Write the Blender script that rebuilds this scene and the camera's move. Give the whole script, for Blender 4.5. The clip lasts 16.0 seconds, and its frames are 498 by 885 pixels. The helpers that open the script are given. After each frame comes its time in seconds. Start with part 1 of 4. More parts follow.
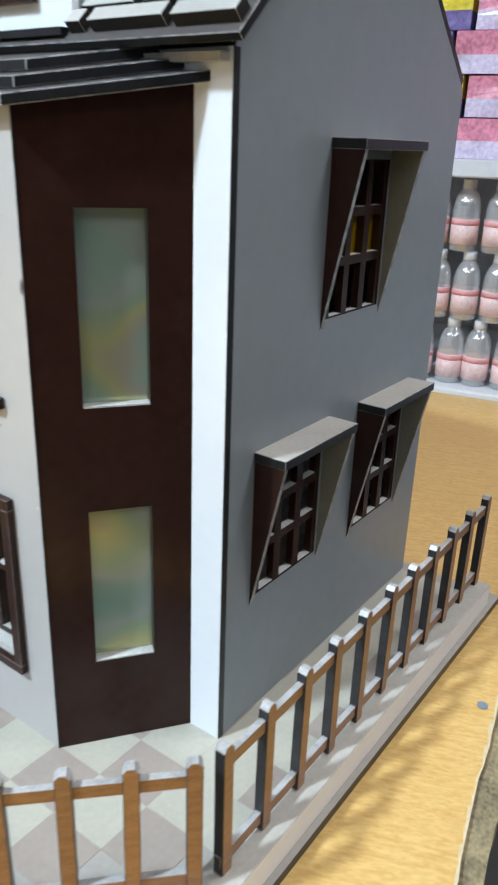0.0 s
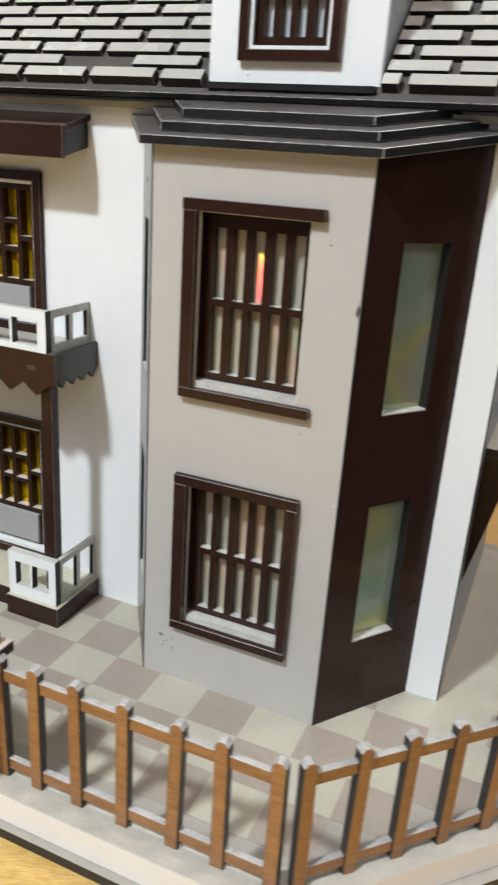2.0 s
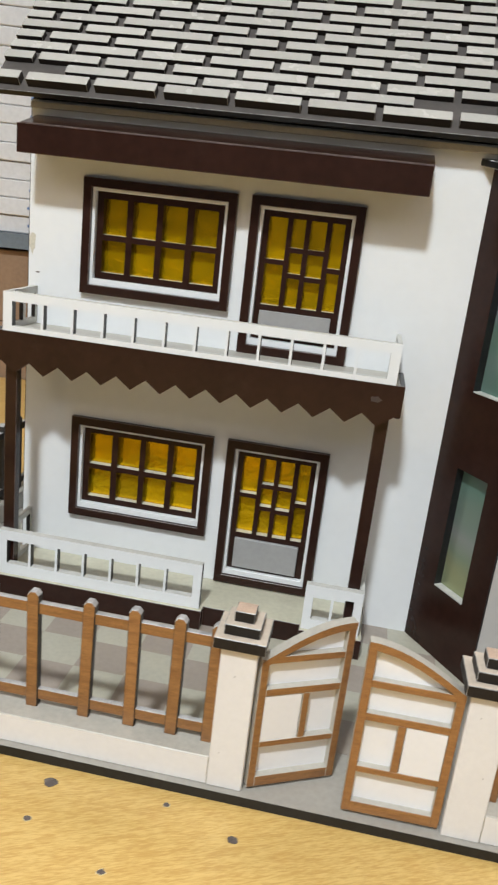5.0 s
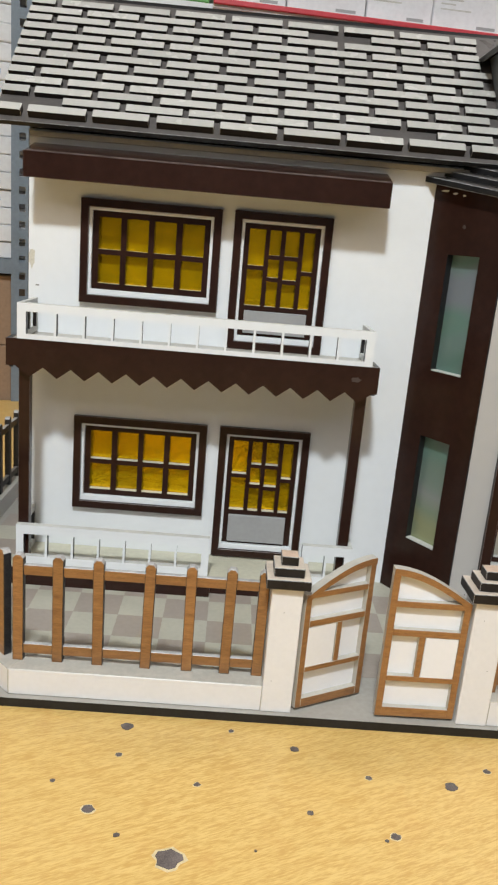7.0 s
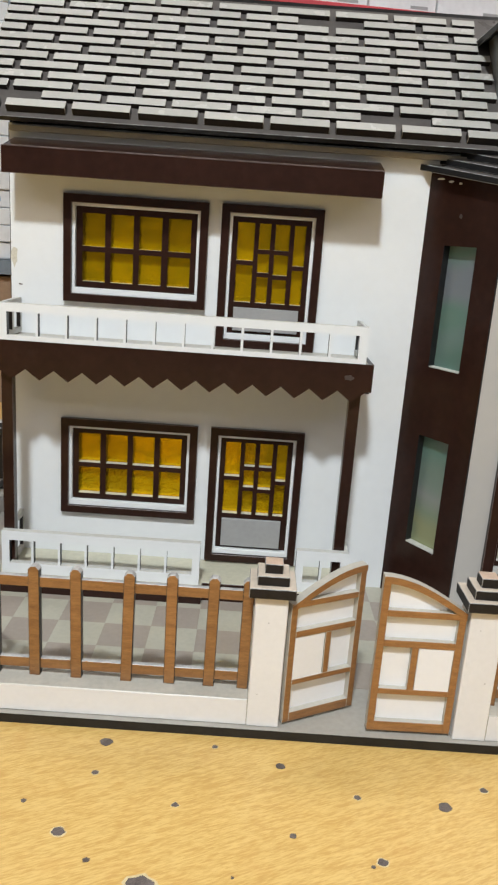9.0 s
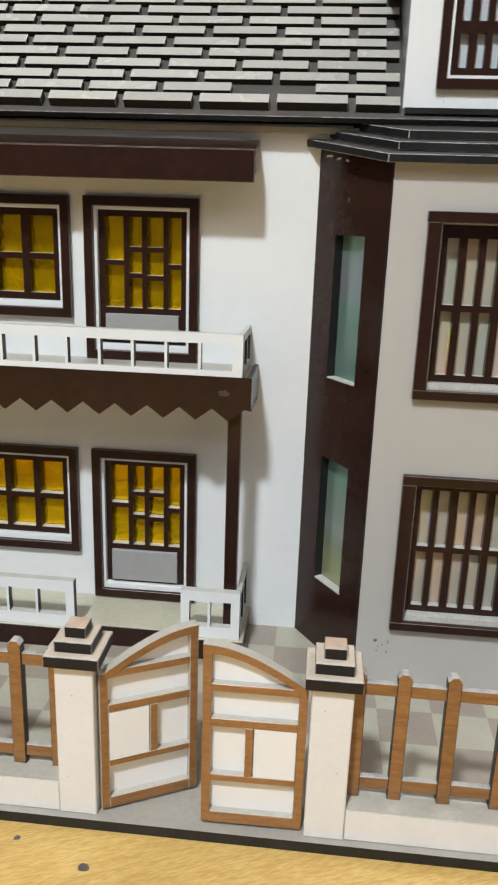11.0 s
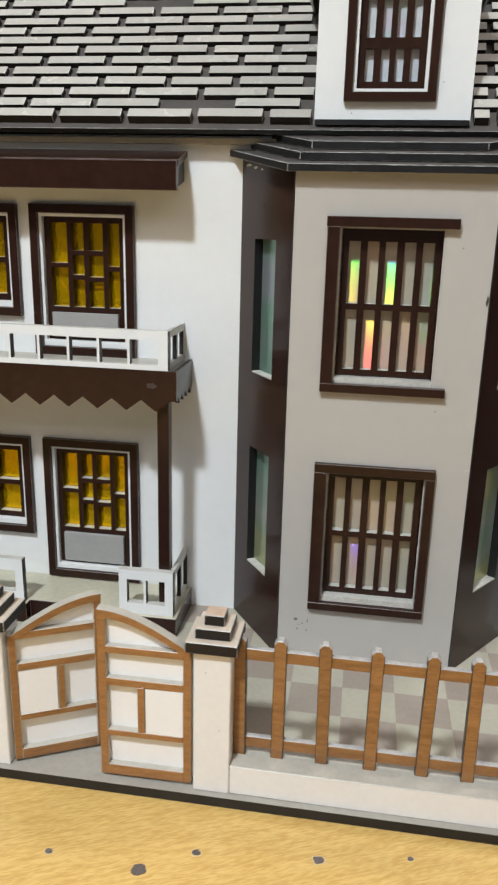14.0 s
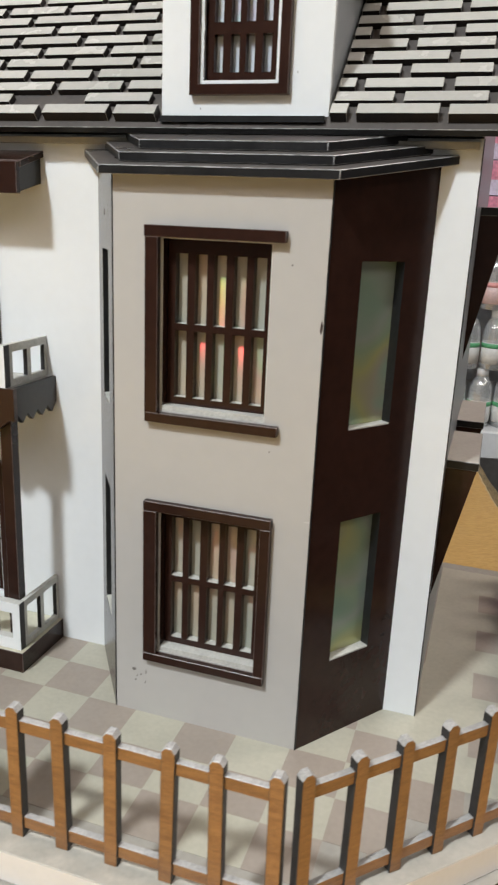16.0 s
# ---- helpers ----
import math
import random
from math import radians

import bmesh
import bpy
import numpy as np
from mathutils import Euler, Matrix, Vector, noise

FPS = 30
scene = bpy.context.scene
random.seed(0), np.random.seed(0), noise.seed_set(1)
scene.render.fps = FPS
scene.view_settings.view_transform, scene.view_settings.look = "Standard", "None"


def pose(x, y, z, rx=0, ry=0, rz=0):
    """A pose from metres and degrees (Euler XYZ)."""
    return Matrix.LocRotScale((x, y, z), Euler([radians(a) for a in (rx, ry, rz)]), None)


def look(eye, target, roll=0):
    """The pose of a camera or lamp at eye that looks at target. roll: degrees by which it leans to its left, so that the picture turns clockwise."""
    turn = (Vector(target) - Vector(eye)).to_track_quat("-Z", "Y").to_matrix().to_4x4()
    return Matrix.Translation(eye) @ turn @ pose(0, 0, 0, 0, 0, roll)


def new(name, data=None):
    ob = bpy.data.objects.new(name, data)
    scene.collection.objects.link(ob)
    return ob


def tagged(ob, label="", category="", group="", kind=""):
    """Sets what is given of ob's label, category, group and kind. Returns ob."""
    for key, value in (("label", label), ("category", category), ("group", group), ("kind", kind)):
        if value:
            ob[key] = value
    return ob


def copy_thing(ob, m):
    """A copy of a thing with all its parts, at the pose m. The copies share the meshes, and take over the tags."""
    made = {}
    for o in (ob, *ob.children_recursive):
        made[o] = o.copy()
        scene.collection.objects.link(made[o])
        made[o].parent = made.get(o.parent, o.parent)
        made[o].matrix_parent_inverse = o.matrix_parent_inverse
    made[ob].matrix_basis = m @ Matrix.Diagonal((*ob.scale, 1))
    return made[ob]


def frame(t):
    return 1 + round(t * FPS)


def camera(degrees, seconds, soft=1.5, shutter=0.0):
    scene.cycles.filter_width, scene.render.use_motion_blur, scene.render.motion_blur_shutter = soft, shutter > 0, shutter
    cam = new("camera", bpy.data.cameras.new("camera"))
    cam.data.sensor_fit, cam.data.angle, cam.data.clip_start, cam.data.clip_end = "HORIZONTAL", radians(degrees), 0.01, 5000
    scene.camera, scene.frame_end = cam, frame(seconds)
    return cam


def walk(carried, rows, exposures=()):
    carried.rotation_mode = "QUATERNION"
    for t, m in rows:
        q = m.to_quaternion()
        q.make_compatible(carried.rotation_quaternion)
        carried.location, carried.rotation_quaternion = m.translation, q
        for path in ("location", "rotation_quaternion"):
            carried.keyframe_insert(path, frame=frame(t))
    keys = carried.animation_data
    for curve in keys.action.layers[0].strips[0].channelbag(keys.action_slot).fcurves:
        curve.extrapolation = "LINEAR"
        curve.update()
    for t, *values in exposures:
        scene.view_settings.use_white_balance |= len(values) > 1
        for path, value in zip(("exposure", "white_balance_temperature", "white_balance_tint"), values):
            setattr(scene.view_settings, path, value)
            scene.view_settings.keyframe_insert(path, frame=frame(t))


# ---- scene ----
cam = camera(36.6, 16.0, soft=2.2, shutter=0.4)
METRES, EYE, TILT, LEAN, TURN = 1.2, 0.317, 0.0, 0.0, 35.6
ROWS = [
    (0.0, 0.0, 0.0, 0.0, 0.76, -21.76, -1.91),
    (0.5, -0.0446, -0.0399, 0.0077, -3.19, -21.44, -2.16),
    (1.0, -0.0888, -0.049, 0.0042, -6.64, -21.21, -2.59),
    (1.5, -0.1366, -0.0369, 0.0059, -9.44, -21.01, -3.04),
    (2.0, -0.194, -0.0216, 0.0043, -11.97, -20.56, -3.71),
    (2.5, -0.2514, -0.0078, 0.0011, -14.0, -20.13, -4.39),
    (3.0, -0.297, 0.016, -0.003, -15.96, -19.67, -4.95),
    (3.5, -0.3351, 0.0363, -0.0086, -17.95, -19.21, -5.27),
    (4.0, -0.3675, 0.0463, -0.0087, -20.27, -18.67, -5.44),
    (4.5, -0.4115, 0.0535, -0.0168, -22.92, -18.13, -5.55),
    (4.7, -0.4316, 0.0579, -0.0153, -24.11, -17.84, -5.90),
    (6.8, -0.5546, 0.0463, -0.0247, -35.47, -15.31, -5.02),
    (7.0, -0.5553, 0.0451, -0.0241, -36.14, -15.34, -4.82),
    (7.5, -0.5513, 0.0459, -0.0232, -37.08, -15.12, -4.44),
    (8.0, -0.5545, 0.0483, -0.0256, -37.13, -15.26, -4.14),
    (8.2, -0.5543, 0.0479, -0.0272, -36.92, -15.10, -4.05),
    (10.5, -0.4284, 0.0478, -0.0199, -30.43, -16.51, -2.64),
    (11.0, -0.4009, 0.0427, -0.0186, -29.9, -16.5, -1.84),
    (11.5, -0.3922, 0.0385, -0.0196, -29.46, -16.57, -1.28),
    (12.0, -0.3972, 0.0289, -0.0163, -29.15, -16.55, -0.99),
    (12.5, -0.3954, 0.0172, -0.0137, -28.94, -16.53, -0.99),
    (13.0, -0.3911, 0.0058, -0.0157, -28.57, -16.56, -1.1),
    (13.5, -0.3817, -0.0102, -0.0183, -27.95, -16.46, -1.24),
    (14.0, -0.3588, -0.0139, -0.0152, -26.76, -16.45, -1.42),
    (14.5, -0.321, -0.0128, -0.0135, -25.11, -16.44, -1.7),
    (15.0, -0.2698, -0.0196, -0.0072, -22.99, -16.43, -2.02),
    (15.5, -0.2448, -0.0243, -0.0128, -20.37, -16.46, -2.29),
    (16.0, -0.2089, -0.0242, -0.008, -17.4, -16.55, -2.43),
]
walk(cam, [(t, pose(0, 0, EYE, TILT, LEAN, TURN) @ pose(METRES * x, METRES * y, METRES * z, 90 + pitch, roll, yaw)) for t, x, y, z, yaw, pitch, roll in ROWS],
     exposures=((0.0, 0.58, 5800, 10), (1.0, 0.39, 5950, 11), (2.0, 0.25, 6750, 15), (3.0, 0.09, 6900, 16), (4.5, 0.04, 6850, 15), (14.0, 0.03, 6830, 15), (16.0, 0.15, 6900, 15.5)))

# ---- world, lamps ----
world = bpy.data.worlds.new("world")
scene.world = world
world.use_nodes = True
world.node_tree.nodes["Background"].inputs[0].default_value = (0.9, 0.95, 1.0, 1)
world.node_tree.nodes["Background"].inputs[1].default_value = 0.3


def lamp(name, x, y, z, w, d, watts, colour, target):
    data = bpy.data.lights.new(name, "AREA")
    data.shape, data.size, data.size_y = "RECTANGLE", w, d
    data.energy, data.color = watts, colour
    ob = new(name, data)
    ob.matrix_world = look((x, y, z), target)
    return ob


COOL, WARM = (0.80, 0.93, 1.0), (1.0, 0.975, 0.94)
CEIL = 1.75
# First is the key, placed from the shadows; the rest are added, unseen fill.
LAMPS = ((-0.72, -0.94, 0.15, 0.15, 45.0), (-2.0, -1.3, 1.2, 0.3, 9.0), (0.55, -1.5, 1.2, 0.3, 7.5),
         (-0.7, -2.1, 1.2, 0.3, 9.0), (-1.6, 1.0, 1.2, 0.3, 5.0), (1.55, 0.1, 1.0, 1.6, 10.0),
         (0.55, 0.80, 0.9, 0.3, 14.0))
for lx, ly, lw, ld, watts in LAMPS:
    lamp("key_fill_lamp", lx, ly, CEIL - 0.07, lw, ld, watts, COOL if watts > 20 else WARM, (lx, ly + 1e-4, -1))

# ---- materials ----


def material(name, colour, rough=0.5, metal=0.0, vary=0.08, scale=30.0, bump=0.0, bump_scale=200.0, coat=0.0, grain=None,
             dark=None, random_vary=0.0, spec=0.5, fine=0.5, stain=0.0, stain_colour=(0.3, 0.25, 0.18), ends=(0.36, 0.62), second=7.3, uneven=0.25):
    m = bpy.data.materials.new(name)
    m.use_nodes = True
    nt = m.node_tree
    b = nt.nodes["Principled BSDF"]
    b.inputs["Roughness"].default_value = rough
    b.inputs["Metallic"].default_value = metal
    b.inputs["Coat Weight"].default_value = coat
    b.inputs["Coat Roughness"].default_value = 0.12
    b.inputs["Specular IOR Level"].default_value = spec
    co = nt.nodes.new("ShaderNodeTexCoord")
    geo = nt.nodes.new("ShaderNodeNewGeometry")
    mp = nt.nodes.new("ShaderNodeMapping")
    nt.links.new(geo.outputs["Position"], mp.inputs["Vector"])
    if grain:
        mp.vector_type = "TEXTURE"
        mp.inputs["Scale"].default_value = [1 / s for s in grain[:3]]
        mp.inputs["Rotation"].default_value = (0, 0, radians(grain[3]))
        if len(grain) > 4:
            nt.links.new(co.outputs["Object"], mp.inputs["Vector"])
    n1 = nt.nodes.new("ShaderNodeTexNoise")
    n1.inputs["Scale"].default_value = scale
    n1.inputs["Detail"].default_value = 6
    nt.links.new(mp.outputs["Vector"], n1.inputs["Vector"])
    n2 = nt.nodes.new("ShaderNodeTexNoise")
    n2.inputs["Scale"].default_value = scale * second
    n2.inputs["Detail"].default_value = 4
    nt.links.new(mp.outputs["Vector"], n2.inputs["Vector"])
    mix = nt.nodes.new("ShaderNodeMath")
    mix.operation = "MULTIPLY_ADD"
    nt.links.new(n2.outputs[0], mix.inputs[0])
    mix.inputs[1].default_value = fine
    half = nt.nodes.new("ShaderNodeMath")
    half.operation = "MULTIPLY"
    half.inputs[1].default_value = 1 - fine
    nt.links.new(n1.outputs[0], half.inputs[0])
    nt.links.new(half.outputs[0], mix.inputs[2])
    ramp = nt.nodes.new("ShaderNodeValToRGB")
    lo = dark if dark else tuple(c * (1 - 2 * vary) for c in colour)
    hi = colour if dark else tuple(min(1, c * (1 + vary)) for c in colour)
    ramp.color_ramp.elements[0].position, ramp.color_ramp.elements[1].position = ends
    ramp.color_ramp.elements[0].color = (*lo, 1)
    ramp.color_ramp.elements[1].color = (*hi, 1)
    nt.links.new(mix.outputs[0], ramp.inputs[0])
    out = ramp.outputs[0]
    if random_vary:
        info = nt.nodes.new("ShaderNodeObjectInfo")
        hsv = nt.nodes.new("ShaderNodeHueSaturation")
        mr = nt.nodes.new("ShaderNodeMapRange")
        mr.inputs["To Min"].default_value, mr.inputs["To Max"].default_value = 1 - random_vary, 1 + random_vary
        nt.links.new(info.outputs["Random"], mr.inputs["Value"])
        nt.links.new(mr.outputs[0], hsv.inputs["Value"])
        nt.links.new(out, hsv.inputs["Color"])
        out = hsv.outputs[0]
    if stain:
        n3 = nt.nodes.new("ShaderNodeTexNoise")
        n3.inputs["Scale"].default_value = 38
        n3.inputs["Detail"].default_value = 8
        n3.inputs["Roughness"].default_value = 0.7
        nt.links.new(geo.outputs["Position"], n3.inputs["Vector"])
        r3 = nt.nodes.new("ShaderNodeValToRGB")
        r3.color_ramp.elements[0].position, r3.color_ramp.elements[1].position = 0.56, 0.78
        r3.color_ramp.elements[0].color, r3.color_ramp.elements[1].color = (0, 0, 0, 1), (stain, stain, stain, 1)
        nt.links.new(n3.outputs[0], r3.inputs[0])
        mx = nt.nodes.new("ShaderNodeMix")
        mx.data_type = "RGBA"
        nt.links.new(r3.outputs[0], mx.inputs["Factor"])
        nt.links.new(out, mx.inputs["A"])
        mx.inputs["B"].default_value = (*stain_colour, 1)
        out = mx.outputs["Result"]
    nt.links.new(out, b.inputs["Base Color"])
    rr = nt.nodes.new("ShaderNodeMapRange")
    rr.inputs["To Min"].default_value, rr.inputs["To Max"].default_value = rough * (1 - uneven), min(1, rough * (1 + uneven))
    nt.links.new(n1.outputs[0], rr.inputs["Value"])
    nt.links.new(rr.outputs[0], b.inputs["Roughness"])
    if bump:
        n4 = nt.nodes.new("ShaderNodeTexNoise")
        n4.inputs["Scale"].default_value = bump_scale
        n4.inputs["Detail"].default_value = 3
        nt.links.new(mp.outputs["Vector"], n4.inputs["Vector"])
        bp = nt.nodes.new("ShaderNodeBump")
        bp.inputs["Strength"].default_value = bump
        bp.inputs["Distance"].default_value = 0.001
        nt.links.new(n4.outputs[0], bp.inputs["Height"])
        nt.links.new(bp.outputs[0], b.inputs["Normal"])
    return m


WHITE = material("white_acrylic", (0.775, 0.795, 0.805), 0.2, uneven=0.08, vary=0.01, scale=18, bump=0.04, bump_scale=50, stain=0.035, stain_colour=(0.62, 0.58, 0.48))
WHITE_EDGE = material("white_cut_edge", (0.55, 0.54, 0.50), 0.5, vary=0.08, scale=120)
CREAM = material("cream_paint", (0.75, 0.74, 0.735), 0.42, vary=0.015, scale=40, bump=0.1, bump_scale=90, stain=0.07)
BROWN = material("brown_acrylic", (0.028, 0.0115, 0.0080), 0.2, spec=0.25, uneven=0.1, vary=0.10, scale=22, bump=0.04, bump_scale=70, stain=0.05, stain_colour=(0.16, 0.12, 0.1))
BROWN_EDGE = material("worn_brown_edge", (0.14, 0.10, 0.09), 0.4, vary=0.3, scale=160)
BLACK = material("black_edge", (0.014, 0.014, 0.015), 0.33, spec=0.35, vary=0.2, scale=60)
BLACK_EDGE = material("scuffed_black_edge", (0.30, 0.295, 0.29), 0.4, vary=0.4, scale=170)
SIDE = material("slate_grey_board", (0.222, 0.243, 0.255), 0.33, uneven=0.05, vary=0.03, scale=14, bump=0.06, bump_scale=150, stain=0.05, stain_colour=(0.3, 0.3, 0.3))
BAY = material("warm_grey_board", (0.465, 0.447, 0.424), 0.25, uneven=0.04, vary=0.012, scale=14, bump=0.05, bump_scale=80)
SILL = material("pale_sill", (0.55, 0.54, 0.50), 0.4, vary=0.1, scale=90)
OLIVE = material("olive_lining", (0.20, 0.19, 0.145), 0.4, vary=0.06, scale=50)
BARE = material("bare_fibreboard", (0.50, 0.36, 0.27), 0.6, vary=0.1, scale=120)
SPECK = material("faint_speck", (0.20, 0.185, 0.17), 0.6, vary=0.3, scale=200)
GREYPANEL = material("grey_panel", (0.33, 0.33, 0.33), 0.4, vary=0.03, scale=40)
SHINGLE = material("shingle_face", (0.43, 0.415, 0.38), 0.27, spec=0.6, uneven=0.06, vary=0.025, scale=60, bump=0.05, bump_scale=160, random_vary=0.09)
SHINGLE_EDGE = material("shingle_burnt_edge", (0.017, 0.014, 0.013), 0.5, spec=0.25, vary=0.2, scale=120)
ROOF = material("roof_board", (0.10, 0.089, 0.083), 0.3, spec=0.4, vary=0.08, scale=40, bump=0.05, stain=0.1, stain_colour=(0.3, 0.28, 0.25))
WOOD = material("wood_print", (0.34, 0.162, 0.056), 0.32, scale=1.0, grain=(60, 60, 420, 0), dark=(0.20, 0.087, 0.03), random_vary=0.10)
CHAR = material("charred_edge", (0.030, 0.029, 0.030), 0.4, spec=0.3, vary=0.25, scale=120)
GREYTOP = material("grey_top", (0.44, 0.41, 0.355), 0.4, vary=0.06, scale=50, bump=0.08, stain=0.12, stain_colour=(0.28, 0.25, 0.2))
SILVER = material("silvery_edge", (0.40, 0.385, 0.37), 0.35, vary=0.15, scale=120)
PORCH = material("porch_beige", (0.52, 0.49, 0.375), 0.36, vary=0.05, scale=40, stain=0.12, stain_colour=(0.28, 0.25, 0.2))
COURT = material("court_grey", (0.345, 0.32, 0.28), 0.42, vary=0.05, scale=40, stain=0.12, stain_colour=(0.25, 0.22, 0.18))
TILE_LIGHT = material("tile_pale", (0.435, 0.410, 0.330), 0.34, vary=0.04, scale=40, stain=0.12, stain_colour=(0.3, 0.27, 0.22))
TILE_DARK = material("tile_taupe", (0.330, 0.277, 0.232), 0.34, vary=0.04, scale=40, stain=0.12, stain_colour=(0.25, 0.22, 0.18))
CAPTOP = material("beige_cap_top", (0.56, 0.47, 0.38), 0.45, vary=0.07, scale=90, stain=0.15, stain_colour=(0.34, 0.28, 0.22))
APRON_SIDE = material("dark_apron_side", (0.045, 0.039, 0.037), 0.3, vary=0.08, scale=40)
GATE_WHITE = material("gate_white", (0.80, 0.80, 0.81), 0.4, vary=0.01, scale=40, stain=0.04)
AMBER = material("amber_foil", (0.90, 0.53, 0.004), 0.15, scale=90, dark=(0.60, 0.38, 0.004), bump=0.5, bump_scale=190, metal=0.75, random_vary=0.15)
TABLE = material("table_wood", (0.66, 0.445, 0.155), 0.36, scale=1.0, grain=(55, 330, 60, 24), dark=(0.525, 0.312, 0.090), bump=0.15, bump_scale=5, fine=0.6, stain=0.45, stain_colour=(0.52, 0.27, 0.075), ends=(0.40, 0.60), second=3.7)
TABLE_EDGE = material("raw_table_edge", (0.24, 0.19, 0.10), 0.7, vary=0.3, scale=60, bump=0.3)
HALO = material("bared_wood", (0.60, 0.49, 0.29), 0.6, vary=0.1, scale=90)
CHIP = material("dark_chip", (0.125, 0.10, 0.09), 0.6, vary=0.25, scale=200)
STEEL = material("rack_steel", (0.17, 0.21, 0.25), 0.45, vary=0.06, scale=30)
# Tones for two unseen walls, dark only to cut bounce and reflections.
UNSEEN_DIM = material("unseen_dim_wall", (0.26, 0.25, 0.235), 0.7, vary=0.25, scale=3)
UNSEEN_DARK = material("unseen_dark_wall", (0.09, 0.085, 0.08), 0.7, vary=0.25, scale=3)
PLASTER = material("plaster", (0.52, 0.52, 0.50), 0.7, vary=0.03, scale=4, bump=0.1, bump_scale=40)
CONCRETE = material("floor_tile_grey", (0.10, 0.092, 0.085), 0.35, vary=0.08, scale=5)
CARTON = material("carton_board", (0.33, 0.21, 0.13), 0.7, vary=0.06, scale=25, bump=0.05)
WHITEBOX = material("white_carton", (0.74, 0.74, 0.75), 0.5, vary=0.04, scale=20)
BLUEPRINT = material("blue_print", (0.16, 0.28, 0.55), 0.5, vary=0.1, scale=60)
REDEDGE = material("red_strip", (0.62, 0.05, 0.07), 0.4, vary=0.06, scale=30)
RACKBLUE = material("dark_blue_rack", (0.035, 0.055, 0.12), 0.4, vary=0.08, scale=30)
GREENBOX = material("green_carton", (0.12, 0.36, 0.10), 0.5, vary=0.05, scale=30)
SHELFWHITE = material("white_shelf", (0.72, 0.73, 0.74), 0.4, vary=0.03, scale=15)
PINK = material("pink_wrap", (0.88, 0.32, 0.44), 0.2, vary=0.2, scale=28, bump=0.4, bump_scale=60, coat=0.5)
LILAC = material("lilac_wrap", (0.78, 0.68, 0.86), 0.2, vary=0.15, scale=28, bump=0.4, bump_scale=60, coat=0.5)
PURPLE = material("purple_wrap", (0.19, 0.14, 0.38), 0.3, vary=0.2, scale=28, bump=0.4, bump_scale=60, coat=0.5)
YELLOW = material("yellow_wrap", (0.85, 0.68, 0.05), 0.3, vary=0.1, scale=28)
LABELPINK = material("pink_label", (0.90, 0.67, 0.66), 0.4, vary=0.10, scale=45)
LABELRED = material("red_print", (0.80, 0.36, 0.35), 0.4, vary=0.10, scale=60)
LABELWHITE = material("white_label", (0.80, 0.80, 0.78), 0.4, vary=0.05, scale=40)
LABELGREEN = material("green_print", (0.12, 0.46, 0.22), 0.4, vary=0.1, scale=40)
CAPWHITE = material("white_cap", (0.76, 0.77, 0.77), 0.35, vary=0.03, scale=60)
BACKDARK = material("shelf_back", (0.66, 0.66, 0.67), 0.6, vary=0.1, scale=10)
LIGHTBOX = material("lamp_housing", (0.8, 0.8, 0.8), 0.4, vary=0.02)


def clear_plastic():
    """Thin clear plastic: mostly seen through, with a bright gloss."""
    m = bpy.data.materials.new("clear_plastic")
    m.use_nodes = True
    nt = m.node_tree
    b = nt.nodes["Principled BSDF"]
    b.inputs["Base Color"].default_value = (0.92, 0.94, 0.95, 1)
    b.inputs["Roughness"].default_value = 0.12
    b.inputs["Metallic"].default_value = 0.6
    clear = nt.nodes.new("ShaderNodeBsdfTransparent")
    clear.inputs[0].default_value = (0.97, 0.98, 0.98, 1)
    mix = nt.nodes.new("ShaderNodeMixShader")
    mix.inputs[0].default_value = 0.5
    nt.links.new(clear.outputs[0], mix.inputs[1])
    nt.links.new(b.outputs[0], mix.inputs[2])
    nt.links.new(mix.outputs[0], nt.nodes["Material Output"].inputs["Surface"])
    return m


